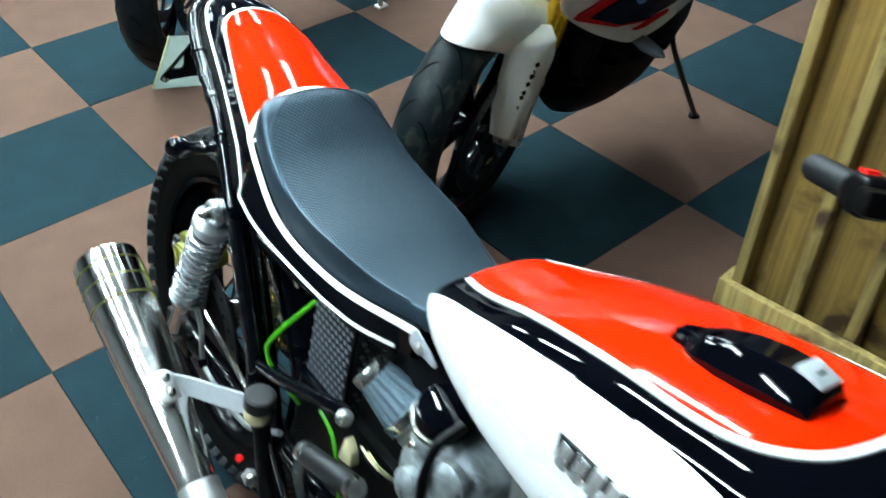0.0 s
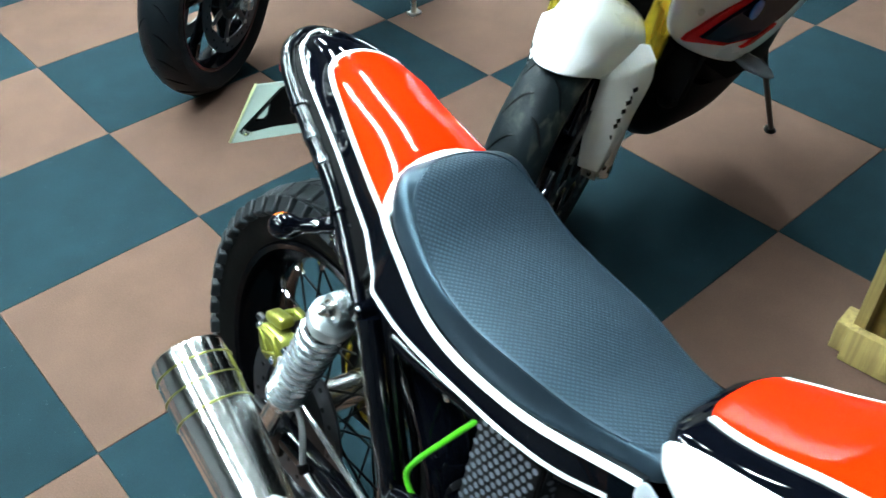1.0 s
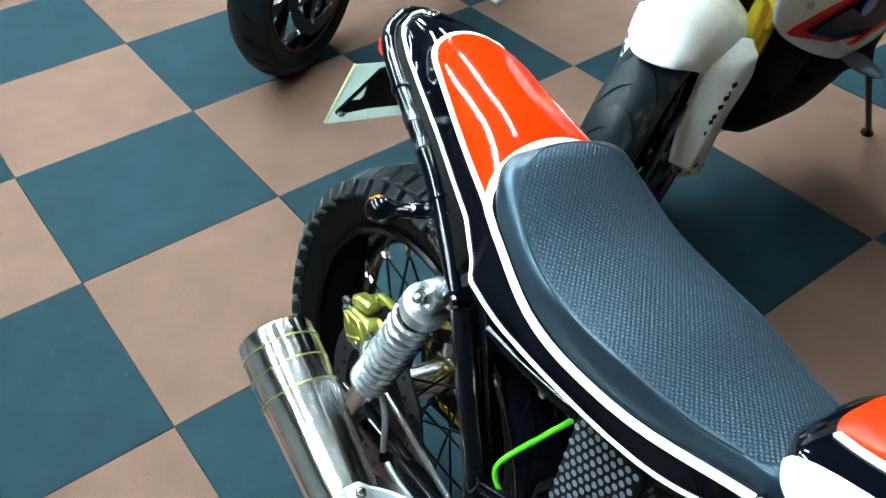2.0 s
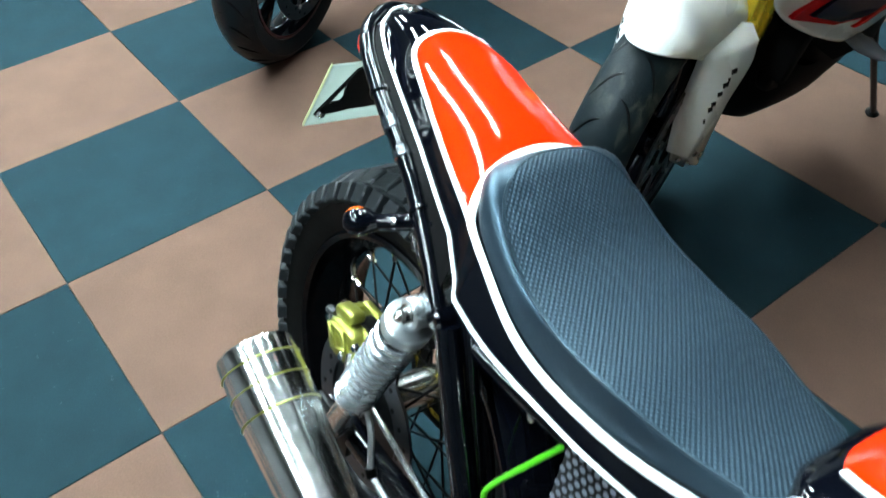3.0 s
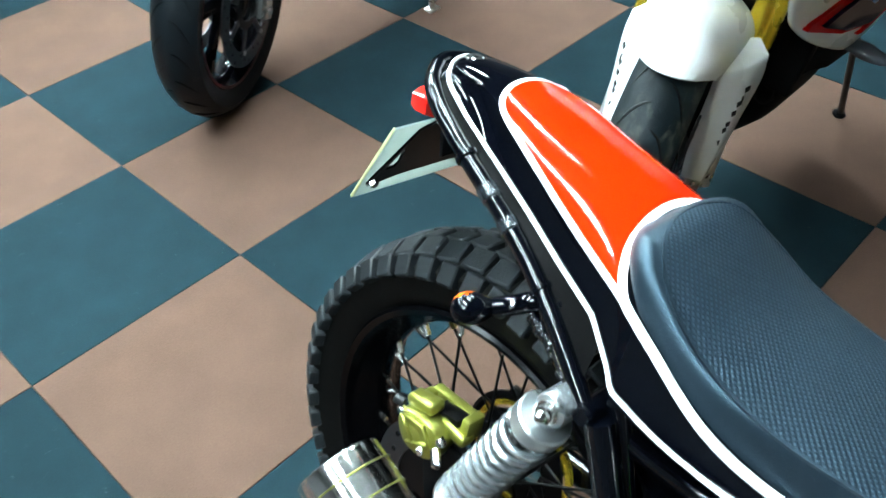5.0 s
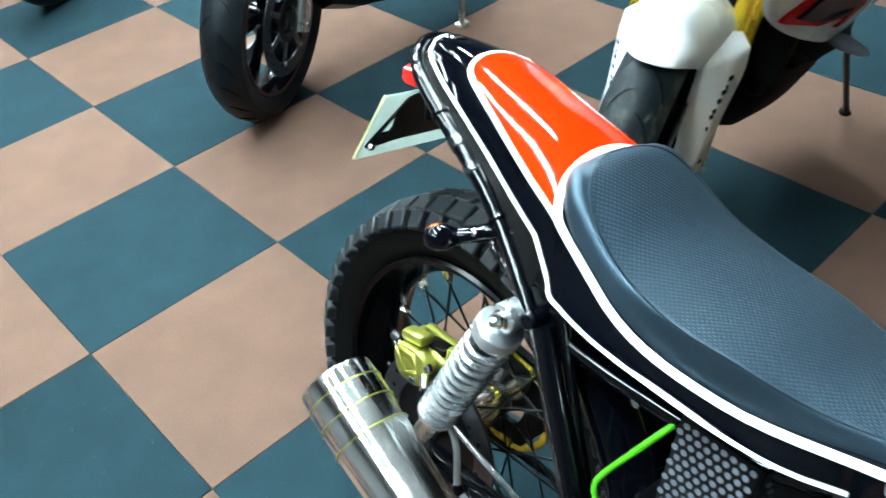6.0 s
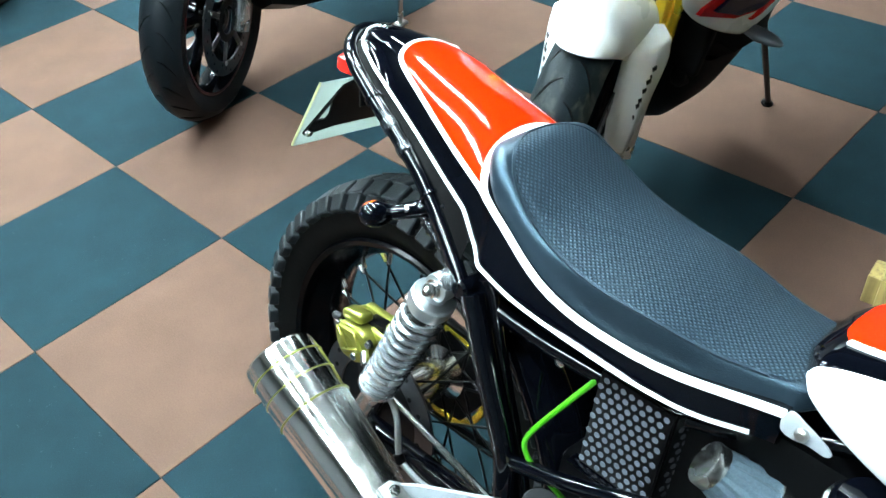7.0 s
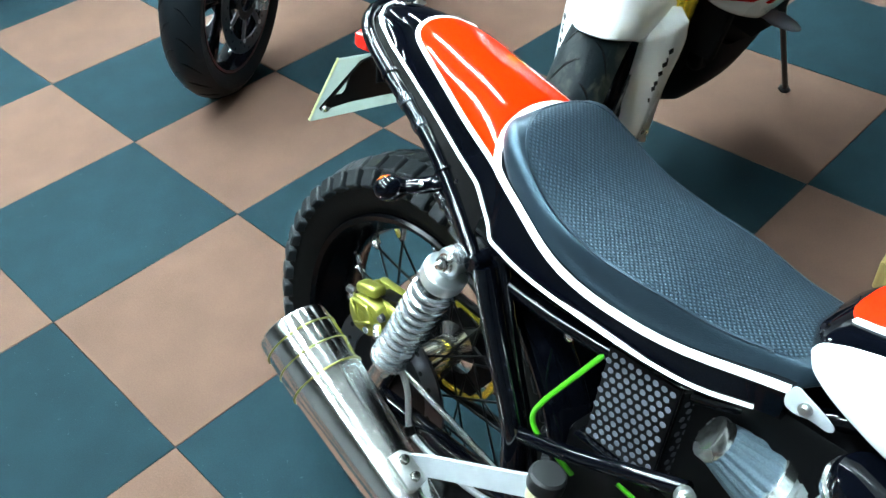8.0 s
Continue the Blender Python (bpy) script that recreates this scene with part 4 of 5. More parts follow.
# black skirt that closes the gap between the rim and the hoop
for k in (-1, 1):
    rings = []
    for x in np.linspace(-0.150, 0.165, 40):
        rim = Vector((x, middle(x) + k * (t_we(x) - 0.006), t_ze(x) - 0.003))
        tip = Vector((x, k * float(np.interp(x, HOOP_X, HOOP_Y)), float(np.interp(x, HOOP_X, HOOP_Z)) + 0.001))
        rings.append([rim, tip, tip - Vector((0, 0, 0.003)), rim - Vector((0, 0, 0.003))])
    part("tail_skirt", loft(rings), MATT_BLACK, cowl, "matt black skirt under the tail")


def across(x, y):
    """The s at which the tail unit is y to the side of its middle."""
    lo, hi = 0.0, 0.985
    for _ in range(24):
        mid = (lo + hi) / 2
        lo, hi = (mid, hi) if tail_surface(x, mid).y - middle(x) < y else (lo, mid)
    return lo


turn = [(p.x, p.y) for p in spline([(-0.060, 0.0665, 0), (-0.085, 0.0620, 0), (-0.108, 0.0560, 0), (-0.130, 0.0485, 0), (-0.148, 0.0370, 0), (-0.1595, 0.0195, 0), (-0.1632, 0.0, 0)], 6)]
for k in (1, -1):
    line = [(x, k * across(x, y)) for x, y in turn[::-1]] + [(x, k * (0.985 - 0.035 * min(1.0, max(0.0, (x - 0.10) / 0.08)))) for x in np.linspace(-0.05, 0.522, 90)]
    part("rim_pinstripe", stripe(tail_surface, line, 0.0021, 0.0018), WHITE_PAINT, cowl, "white pinstripe")
# orange field on the crown with its white border
field = flat_line([(0.172, -0.51), (0.12, -0.515), (0.03, -0.505), (-0.035, -0.50), (-0.058, -0.44), (-0.068, -0.25), (-0.071, 0.0), (-0.068, 0.25), (-0.060, 0.46), (-0.038, 0.56), (0.03, 0.60), (0.12, 0.60), (0.172, 0.58)])
half = len(field) // 2
right, left = field[:half + 1], field[half:][::-1]
part("orange_field", patch(tail_surface, right, left, 0.0009, 24, 0.036), ORANGE, cowl, "glossy orange painted field")
part("field_border", stripe(tail_surface, field, 0.0031, 0.0016), WHITE_PAINT, cowl, "white border line")
cap_at = skin_point(tail_surface, -0.147, 0.0, 0)
part("tail_cap", lathe([(0.0105, -0.002), (0.0105, 0.0012), (0.0085, 0.0026), (0.0045, 0.0022)], cap_at, (-0.1, 0, 1), 24), CHROME, cowl, "chrome lock barrel")
part("cap_slot", block((0.007, 0.0016, 0.001), Matrix.Translation(cap_at + Vector((0, 0, 0.0028))), 0), SATIN_BLACK, cowl)

# seat: smooth rolled border and embossed top pad
sx = [0.138, 0.146, 0.165, 0.20, 0.25, 0.32, 0.40, 0.47, 0.53, 0.556, 0.566]
s_w = smooth_table(sx, [0.030, 0.052, 0.0735, 0.0951, 0.1067, 0.1132, 0.1065, 0.0894, 0.0720, 0.0628, 0.046], 0.012)
s_zb = smooth_table(sx, [0.808, 0.804, 0.793, 0.7594, 0.7274, 0.7042, 0.6973, 0.7011, 0.7104, 0.717, 0.724], 0.012)
s_zt = smooth_table(sx, [0.814, 0.821, 0.825, 0.8085, 0.7804, 0.7607, 0.7505, 0.7405, 0.7423, 0.7417, 0.7321], 0.012)
s_foot = smooth_table(sx, [0.050, 0.070, 0.0905, 0.1015, 0.1085, 0.1075, 0.1005, 0.086, 0.0715, 0.0635, 0.048], 0.008)
s_drop = smooth_table(sx, [0.19, 0.18, 0.19, 0.249, 0.272, 0.246, 0.194, 0.21, 0.234, 0.247, 0.253], 0.012)


def seat_surface(x, s):
    """s: -1 right hem, 0 crown, 1 left hem; the pad's seam is at +-0.62."""
    k, a = (-1 if s < 0 else 1), abs(s)
    w, zb, zt, drop, c = s_w(x), s_zb(x), s_zt(x), s_drop(x), middle(x)
    h = zt - zb
    if a <= 0.62:
        u = a / 0.62
        return Vector((x, c + k * w * 0.917 * u, zt - h * drop * u ** 2.5))
    u = (a - 0.62) / 0.38
    t = u * math.pi / 2
    foot = s_foot(x) if s < 0 else max(w, s_foot(x))
    return Vector((x, c + k * (w * 0.917 + (foot - w * 0.917) * math.sin(t) ** 0.9), zb + h * (1 - drop) * (math.cos(t) ** 0.85 if u < 1 else 0)))


rings = []
for x in np.linspace(0.138, 0.566, 56):
    ring = [seat_surface(x, s) for s in np.linspace(-1, 1, 49)]
    rings.append(ring + [Vector((x, ring[-1].y - 0.01, ring[-1].z - 0.006)), Vector((x, ring[0].y + 0.01, ring[0].z - 0.006))])
seat = part("seat", loft(rings), SEAT_SMOOTH, bike, "black vinyl solo seat with an embossed top pad", angle=60)
seam = flat_line([(0.515, -0.62), (0.40, -0.62), (0.30, -0.62), (0.21, -0.62), (0.176, -0.55), (0.159, -0.35), (0.154, 0.0), (0.159, 0.35), (0.176, 0.55), (0.21, 0.62), (0.30, 0.62), (0.40, 0.62), (0.515, 0.62)])
half = len(seam) // 2
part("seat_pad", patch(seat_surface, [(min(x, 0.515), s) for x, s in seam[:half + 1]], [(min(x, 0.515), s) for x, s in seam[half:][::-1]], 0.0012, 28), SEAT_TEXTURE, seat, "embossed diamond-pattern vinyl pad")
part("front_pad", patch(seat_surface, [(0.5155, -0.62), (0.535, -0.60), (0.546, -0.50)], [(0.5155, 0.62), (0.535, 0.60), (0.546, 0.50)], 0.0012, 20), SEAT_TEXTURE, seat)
part("pad_seam", stripe(seat_surface, seam, 0.0016, 0.0022), SEAT_SMOOTH, seat)
# white line round the foot of the seat
hem = flat_line([(0.545, -0.515), (0.40, -0.512), (0.28, -0.512), (0.20, -0.510), (0.172, -0.495), (0.152, -0.42), (0.139, -0.28), (0.133, 0.0), (0.139, 0.28), (0.152, 0.42), (0.172, 0.495), (0.20, 0.510), (0.28, 0.512), (0.40, 0.512), (0.545, 0.515)])
part("hem_pinstripe", stripe(tail_surface, hem, 0.0041, 0.0024), WHITE_PAINT, cowl, "broad white line round the seat")

# tail lamp, number plate, indicator, tape on the hoop
part("tail_lamp", loft([[(x, y * w, 0.793 + z * h) for y, z in ((-1, -0.6), (-1, 0.6), (-0.7, 1), (0.7, 1), (1, 0.6), (1, -0.6), (0.7, -1), (-0.7, -1))] for x, w, h in ((-0.168, 0.040, 0.014), (-0.184, 0.041, 0.015), (-0.196, 0.037, 0.012))]), RED_LENS, bike, "red tail lamp lens")
part("tail_lamp_bracket", block((0.06, 0.05, 0.006), Matrix.Translation((-0.15, 0, 0.782)) @ Matrix.Rotation(radians(20), 4, "Y"), 0.002), ALLOY, bike)
pl_m = Matrix.Translation((-0.186, 0.0, 0.727)) @ Matrix.Rotation(radians(27), 4, "Y")
plate = part("number_plate", block((0.003, 0.186, 0.128), pl_m, 0.001, 1), PLATE_BACK, bike, "pale number plate seen from behind")
for s in (-1, 1):
    part("plate_rim", block((0.0035, 0.0014, 0.128), pl_m @ Matrix.Translation((-0.001, s * 0.0939, 0)), 0.0004), PLATE_YELLOW, plate, "yellow edge")
    part("plate_bolt", lathe([(0.006, 0), (0.006, 0.005), (0.003, 0.007)], pl_m @ Vector((0.006, s * 0.083, -0.030)), pl_m.to_3x3() @ Vector((1, 0, 0)), 6), CHROME, plate)

def pierced(outline, holes, thick, m):
    """A flat plate (y, z) with holes cut through it, thickened along x."""
    bm = bmesh.new()
    for loop in [outline] + holes:
        vs = [bm.verts.new((0, y, z)) for y, z in loop]
        for a, b in zip(vs, vs[1:] + vs[:1]):
            bm.edges.new((a, b))
    bmesh.ops.triangle_fill(bm, use_beauty=True, use_dissolve=False, edges=bm.edges[:])
    r = bmesh.ops.extrude_face_region(bm, geom=bm.faces[:])
    bmesh.ops.translate(bm, verts=[v for v in r["geom"] if isinstance(v, bmesh.types.BMVert)], vec=(thick, 0, 0))
    bm.transform(m)
    return bm


outline = [(-0.090, -0.034), (-0.087, -0.038), (-0.040, -0.030), (0.040, -0.030), (0.087, -0.038), (0.090, -0.034), (0.088, -0.026), (0.056, 0.056), (0.034, 0.066), (-0.034, 0.066), (-0.056, 0.056), (-0.088, -0.026)]
holes = [[(s * 0.0755, -0.010), (s * 0.0625, 0.026), (s * 0.0570, -0.002), (s * 0.0600, -0.010)] for s in (-1, 1)]
part("plate_bracket", pierced(outline, holes, 0.003, pl_m @ Matrix.Translation((0.003, 0, 0))), SATIN_BLACK, bike, "black pierced plate bracket")
part("plate_hanger", prism([(-0.05, -0.035), (0.05, -0.035), (0.035, 0.04), (-0.035, 0.04)], 0.005, Matrix.Translation((-0.138, 0, 0.787)) @ Matrix.Rotation(radians(70), 4, "Y") @ Matrix.Rotation(radians(90), 4, "Z"), 0.001), SATIN_BLACK, bike)


IND_TIP, IND_AXIS = Vector((0.034, -0.176, 0.698)), Vector((0.58, 0.80, 0.14)).normalized()
egg = [(0.002, 0.0), (0.0070, 0.0012), (0.0118, 0.005), (0.0150, 0.011), (0.0163, 0.018), (0.0154, 0.026), (0.0125, 0.033), (0.0098, 0.038), (0.0090, 0.041)]
ind = part("indicator", lathe(egg, IND_TIP, IND_AXIS, 28), BLACK_PAINT, bike, "small black bullet indicator")
part("indicator_lens", lathe([(r * 0.97, h * 0.93 + 0.001) for r, h in egg[:7]], IND_TIP + Vector((-0.0012, 0.0002, 0.0002)), IND_AXIS, 28), AMBER_LENS, ind, "amber lens")
stem_at = IND_TIP + IND_AXIS * 0.038
part("indicator_stem", tube([stem_at, stem_at + IND_AXIS * 0.016 + Vector((0.004, 0, 0.003)), (0.080, -0.118, 0.713), (0.098, -0.106, 0.724)], [0.0092, 0.0100, 0.0108, 0.0110], 14), BLACK_PAINT, bike)
part("indicator_bolt", lathe([(0.0048, 0), (0.0048, 0.004), (0.003, 0.005)], (0.073, -0.135, 0.7125), (0.1, -0.85, 0.5), 6), CHROME, bike)
part("indicator_bracket", block((0.05, 0.006, 0.025), Matrix.Translation((0.122, -0.114, 0.708)) @ Matrix.Rotation(radians(38), 4, "Y"), 0.002), FRAME_BLACK, bike)
for (x, y, z), ln, mat, r in (((-0.052, -0.0915, 0.7990), 0.006, FRAME_BLACK, 0.0125), ((-0.0085, -0.0997, 0.7815), 0.017, TAPE, 0.0112), ((0.027, -0.1050, 0.7650), 0.014, TAPE, 0.0112), ((0.088, -0.116, 0.7315), 0.005, FRAME_BLACK, 0.0125)):
    d = Vector((0.075, -0.014, -0.03)).normalized()
    p = Vector((x, y, z))
    part("hoop_clip", rod(p - d * ln * 0.6, p + d * ln * 0.6, r, 12), mat, bike)
part("hoop_wire", tube([(-0.05, -0.090, 0.788), (0.01, -0.104, 0.768), (0.06, -0.112, 0.745), (0.13, -0.120, 0.705), (0.17, -0.13, 0.67)], 0.0045, 8), SATIN_BLACK, bike)

loom_rng = random.Random(11)
for name, pts, r in (("taped_loom", [(0.086, -0.116, 0.700), (0.104, -0.119, 0.694), (0.128, -0.122, 0.682), (0.152, -0.126, 0.668), (0.178, -0.131, 0.655), (0.196, -0.134, 0.640), (0.206, -0.134, 0.610), (0.222, -0.133, 0.575)], 0.0072),
                     ("taped_loom", [(0.080, -0.108, 0.690), (0.110, -0.110, 0.678), (0.145, -0.114, 0.655), (0.180, -0.120, 0.635), (0.200, -0.122, 0.600)], 0.0055)):
    path = spline(pts, 7)
    path = [p + Vector([loom_rng.uniform(-0.0011, 0.0011) for _ in range(3)]) for p in path]
    part(name, tube(path, [r * loom_rng.uniform(0.72, 1.25) for _ in path], 10, 1), LOOM_TAPE, bike, "wiring loom wrapped in crinkled black tape", angle=25)

# ---- fuel tank ----
kx = [0.530, 0.539, 0.566, 0.61, 0.67, 0.74, 0.81, 0.88, 0.95, 1.00, 1.04, 1.06]
k_w = smooth_table(kx, [0.052, 0.079, 0.101, 0.117, 0.131, 0.141, 0.147, 0.151, 0.150, 0.142, 0.125, 0.095], 0.022)
k_zt = smooth_table(kx, [0.764, 0.774, 0.785, 0.802, 0.830, 0.856, 0.877, 0.892, 0.905, 0.910, 0.905, 0.886], 0.022)
k_zb = smooth_table(kx, [0.755, 0.742, 0.730, 0.718, 0.706, 0.698, 0.692, 0.690, 0.692, 0.70, 0.72, 0.75], 0.022)


TANK_S = [0, 0.15, 0.30, 0.42, 0.52, 0.62, 0.78, 0.92, 1.0]
tank_y = smooth_table(TANK_S, [0, 0.30, 0.58, 0.78, 0.91, 0.98, 1.0, 0.955, 0.88], 0.07)
tank_z = smooth_table(TANK_S, [1.0, 0.988, 0.952, 0.895, 0.815, 0.705, 0.44, 0.13, 0.0], 0.07, True)


def tank_surface(x, s):
    """s: 0 crown, +-0.45 shoulder, +-1 lower edge."""
    k, a = (-1 if s < 0 else 1), abs(s)
    w, zt, zb = k_w(x), k_zt(x), k_zb(x)
    h = zt - zb
    ys, zs = tank_y(a), tank_z(a)
    return Vector((x, k * w * float(ys) * (0.91 if s > 0 else 1.0), zb + h * float(zs)))


rings = []
for x in np.linspace(0.530, 1.06, 96):
    ring = [tank_surface(x, s) for s in np.linspace(-1, 1, 101)]
    rings.append(ring)
tank = part("fuel_tank", loft(rings), BLACK_PAINT, bike, "orange-topped black fuel tank with white side panels", angle=60)
field = flat_line([(0.558, -0.26), (0.60, -0.285), (0.67, -0.305), (0.80, -0.345), (0.88, -0.360), (0.930, -0.335), (0.965, -0.25), (0.981, -0.12), (0.985, 0.0), (0.981, 0.14), (0.965, 0.29), (0.930, 0.40), (0.88, 0.45), (0.80, 0.48), (0.67, 0.49), (0.60, 0.48), (0.558, 0.44)], 8)
half = len(field) // 2
part("orange_top", patch(tank_surface, field[:half + 1], field[half:][::-1], 0.0016, 30, 0.013), ORANGE, tank, "glossy orange painted top")
part("top_border", stripe(tank_surface, field, 0.0036, 0.0026), WHITE_PAINT, tank, "white border line")
for k in (-1, 1):
    upper = flat_line([(0.547, k * 0.72), (0.557, k * 0.56), (0.592, k * 0.465), (0.68, k * 0.46), (0.80, k * 0.475), (0.90, k * 0.49), (0.98, k * 0.55)], 16)
    lower = flat_line([(0.547, k * 0.78), (0.562, k * 0.90), (0.606, k * 0.945), (0.68, k * 0.95), (0.80, k * 0.95), (0.90, k * 0.95), (0.98, k * 0.91)], 16)
    part("white_panel", patch(tank_surface, upper, lower, 0.0022, 40), WHITE_PAINT, tank, "white painted side panel")
for k in range(6):
    x = 0.813 + k * 0.0185
    p = skin_point(tank_surface, x, -0.715, 0.003)
    part("badge_letter", block((0.0125, 0.006, 0.034), Matrix.Translation(p) @ Matrix.Rotation(radians(8), 4, "X") @ Matrix.Rotation(radians(12), 4, "Y"), 0.002), BADGE_METAL, tank, "chrome badge bar")
part("badge_base", block((0.112, 0.003, 0.030), Matrix.Translation(skin_point(tank_surface, 0.859, -0.715, 0.001)) @ Matrix.Rotation(radians(8), 4, "X"), 0.001), SATIN_BLACK, tank)
part("tank_tab", prism([(p.x, p.y) for p in spline([(-0.024, -0.011, 0), (-0.027, 0.002, 0), (-0.020, 0.016, 0), (-0.006, 0.012, 0), (0.010, 0.006, 0), (0.026, -0.002, 0), (0.029, -0.008, 0), (0.023, -0.012, 0), (0.005, -0.011, 0), (-0.010, -0.014, 0)], 4, True)], 0.003, Matrix.Translation((0.568, -0.103, 0.710)) @ Matrix.Rotation(radians(90), 4, "X") @ Matrix.Scale(0.88, 4), 0.001), TAB_GREY, tank, "white mounting tab")
part("tab_bolt", lathe([(0.0065, 0), (0.0065, 0.004), (0.004, 0.006)], (0.566, -0.106, 0.710), (0, -1, 0), 14), STEEL, tank)

# flip-up filler cap along the crown
CAP_Y = -0.021
rings = []
for x, w, h in ((0.794, 0.010, 0.004), (0.797, 0.0125, 0.010), (0.813, 0.0150, 0.0135), (0.819, 0.0205, 0.0150), (0.831, 0.0265, 0.0195), (0.857, 0.0315, 0.0255), (0.887, 0.0325, 0.0275), (0.915, 0.0310, 0.0260), (0.931, 0.0285, 0.0215), (0.937, 0.0270, 0.0120), (0.938, 0.0255, 0.0020)):
    z0, h = k_zt(x) - 0.008, h + 0.008
    rings.append([Vector((x, CAP_Y + y * w, z0 + z * h)) for y, z in ((-1.06, 0), (-1.06, 0.40), (-1.0, 0.44), (-0.97, 0.50), (-0.60, 0.95), (-0.50, 1.0), (0.50, 1.0), (0.60, 0.95), (0.97, 0.50), (1.0, 0.44), (1.06, 0.40), (1.06, 0))])
cap = part("filler_cap", loft(rings), BLACK_PAINT, tank, "gloss black wedge-shaped filler cap", angle=22)
catch_m = Matrix.Translation((0.919, CAP_Y - 0.001, k_zt(0.919) + 0.0245)) @ Matrix.Rotation(radians(12), 4, "Y")
part("cap_catch", block((0.026, 0.030, 0.006), catch_m, 0.0022, 3), TAB_GREY, cap, "brushed steel catch")
part("cap_slot", block((0.0022, 0.010, 0.002), catch_m @ Matrix.Translation((0.001, 0, 0.0025)), 0), SATIN_BLACK, cap)
part("cap_hinge", rod((0.808, CAP_Y - 0.018, k_zt(0.808) + 0.004), (0.808, CAP_Y + 0.018, k_zt(0.808) + 0.004), 0.004, 10), BLACK_PAINT, cap)

# front end, turned to the left on its stand
STEER = Matrix.Translation((1.065, 0, 0.80)) @ Matrix.Rotation(radians(-26), 4, "Y") @ Matrix.Rotation(radians(32), 4, "Z")
bar = [STEER @ Vector(p) for p in ((0.03, -0.42, 0.14), (0.04, -0.25, 0.16), (0.05, -0.10, 0.14), (0.05, 0.0, 0.13), (0.05, 0.10, 0.14))] + [Vector((0.86, 0.235, 0.972)), Vector((0.770, 0.300, 0.945)), Vector((0.676, 0.372, 0.917))]
part("handlebar", tube(bar, 0.011, 12), SATIN_BLACK, bike, "black handlebar")
ga, gb = Vector((0.668, 0.378, 0.915)), Vector((0.765, 0.303, 0.944))
gd = (gb - ga)
bm = lathe([(0.010, -0.002), (0.0165, 0.0), (0.0175, 0.004)] + [(0.0168 + 0.0007 * (i % 2), 0.008 + 0.004 * i) for i in range(24)] + [(0.0215, 0.106), (0.0215, 0.112), (0.014, 0.114)], ga, gd, 24)
part("grip", bm, SOFT_RUBBER, bike, "black ribbed rubber grip")
gm = Matrix.Translation(gb + gd.normalized() * 0.012) @ gd.to_track_quat("X", "Z").to_matrix().to_4x4()
sw = part("switch_housing", block((0.042, 0.042, 0.046), gm, 0.008, 3), SATIN_BLACK, bike, "black switch housing")
part("red_switch", block((0.018, 0.020, 0.012), gm @ Matrix.Translation((-0.008, -0.004, 0.0225)), 0.003), RED_LENS, sw, "red-orange switch")
part("lever_perch", block((0.028, 0.036, 0.030), gm @ Matrix.Translation((0.036, -0.012, 0.0)), 0.006), SATIN_BLACK, bike)
for s in (-1, 1):
    part("fork_leg", tube([STEER @ Vector((0.06, s * 0.09, 0.10)), STEER @ Vector((0.06, s * 0.09, -0.58))], 0.021, 16), STEEL, bike)
part("lower_yoke", block((0.10, 0.23, 0.03), STEER @ Matrix.Translation((0.03, 0, -0.09)), 0.008), FRAME_BLACK, bike)
part("upper_yoke", block((0.10, 0.23, 0.025), STEER @ Matrix.Translation((0.03, 0, 0.085)), 0.008), FRAME_BLACK, bike)
front_at = STEER @ Vector((0.06, 0, -0.56))
spoked_wheel(bike, (front_at.x, front_at.y, REAR_R), Matrix.Rotation(radians(32), 4, "Z"), REAR_R, 0.055, 0.247, "front")


# ---- the white sports bike, facing the tracker: x ahead, y to its left, z up from the front tyre's contact ----
sport = thing("sports_motorcycle", pose(0.620, 0.530, 0.0, -10, 0, -90), "white sports motorcycle with gold forks and red and navy fairing stripes", "motorcycle", "parked sports bikes")
SR = 0.300


def road_tyre(parent, radius, half, mat, grooves):
    prof = [(0.214, -half * 0.72), (0.235, -half * 0.90), (0.262, -half * 0.98), (0.280, -half * 0.80), (0.293, -half * 0.48), (0.2985, -half * 0.2), (radius, 0), (0.2985, half * 0.2), (0.293, half * 0.48), (0.280, half * 0.80), (0.262, half * 0.98), (0.235, half * 0.90), (0.214, half * 0.72)]
    tyre = part("front_tyre", lathe(prof, (0, 0, radius), (0, 1, 0), 80, closed=True), mat, parent, "black road tyre with scuffed grooved tread")
    if grooves:
        for k in range(grooves):
            for s in (-1, 1):
                a0 = 2 * math.pi * (k + (0.5 if s > 0 else 0)) / grooves
                pts = []
                for i in range(7):
                    u = i / 6
                    y = s * half * (0.12 + 0.70 * u)
                    r = float(np.interp(abs(y) / half, [0, 0.2, 0.48, 0.80, 0.98], [radius, 0.2985, 0.293, 0.280, 0.262])) + 0.0004
                    a = a0 + 0.20 * u - 0.05 * math.sin(u * 3)
                    pts.append((math.sin(a) * r, y, radius + math.cos(a) * r))
                part("tread_groove", tube(pts, [0.0008, 0.0024, 0.0026, 0.0020, 0.0006], 5, 2), SATIN_BLACK, tyre)
    return tyre


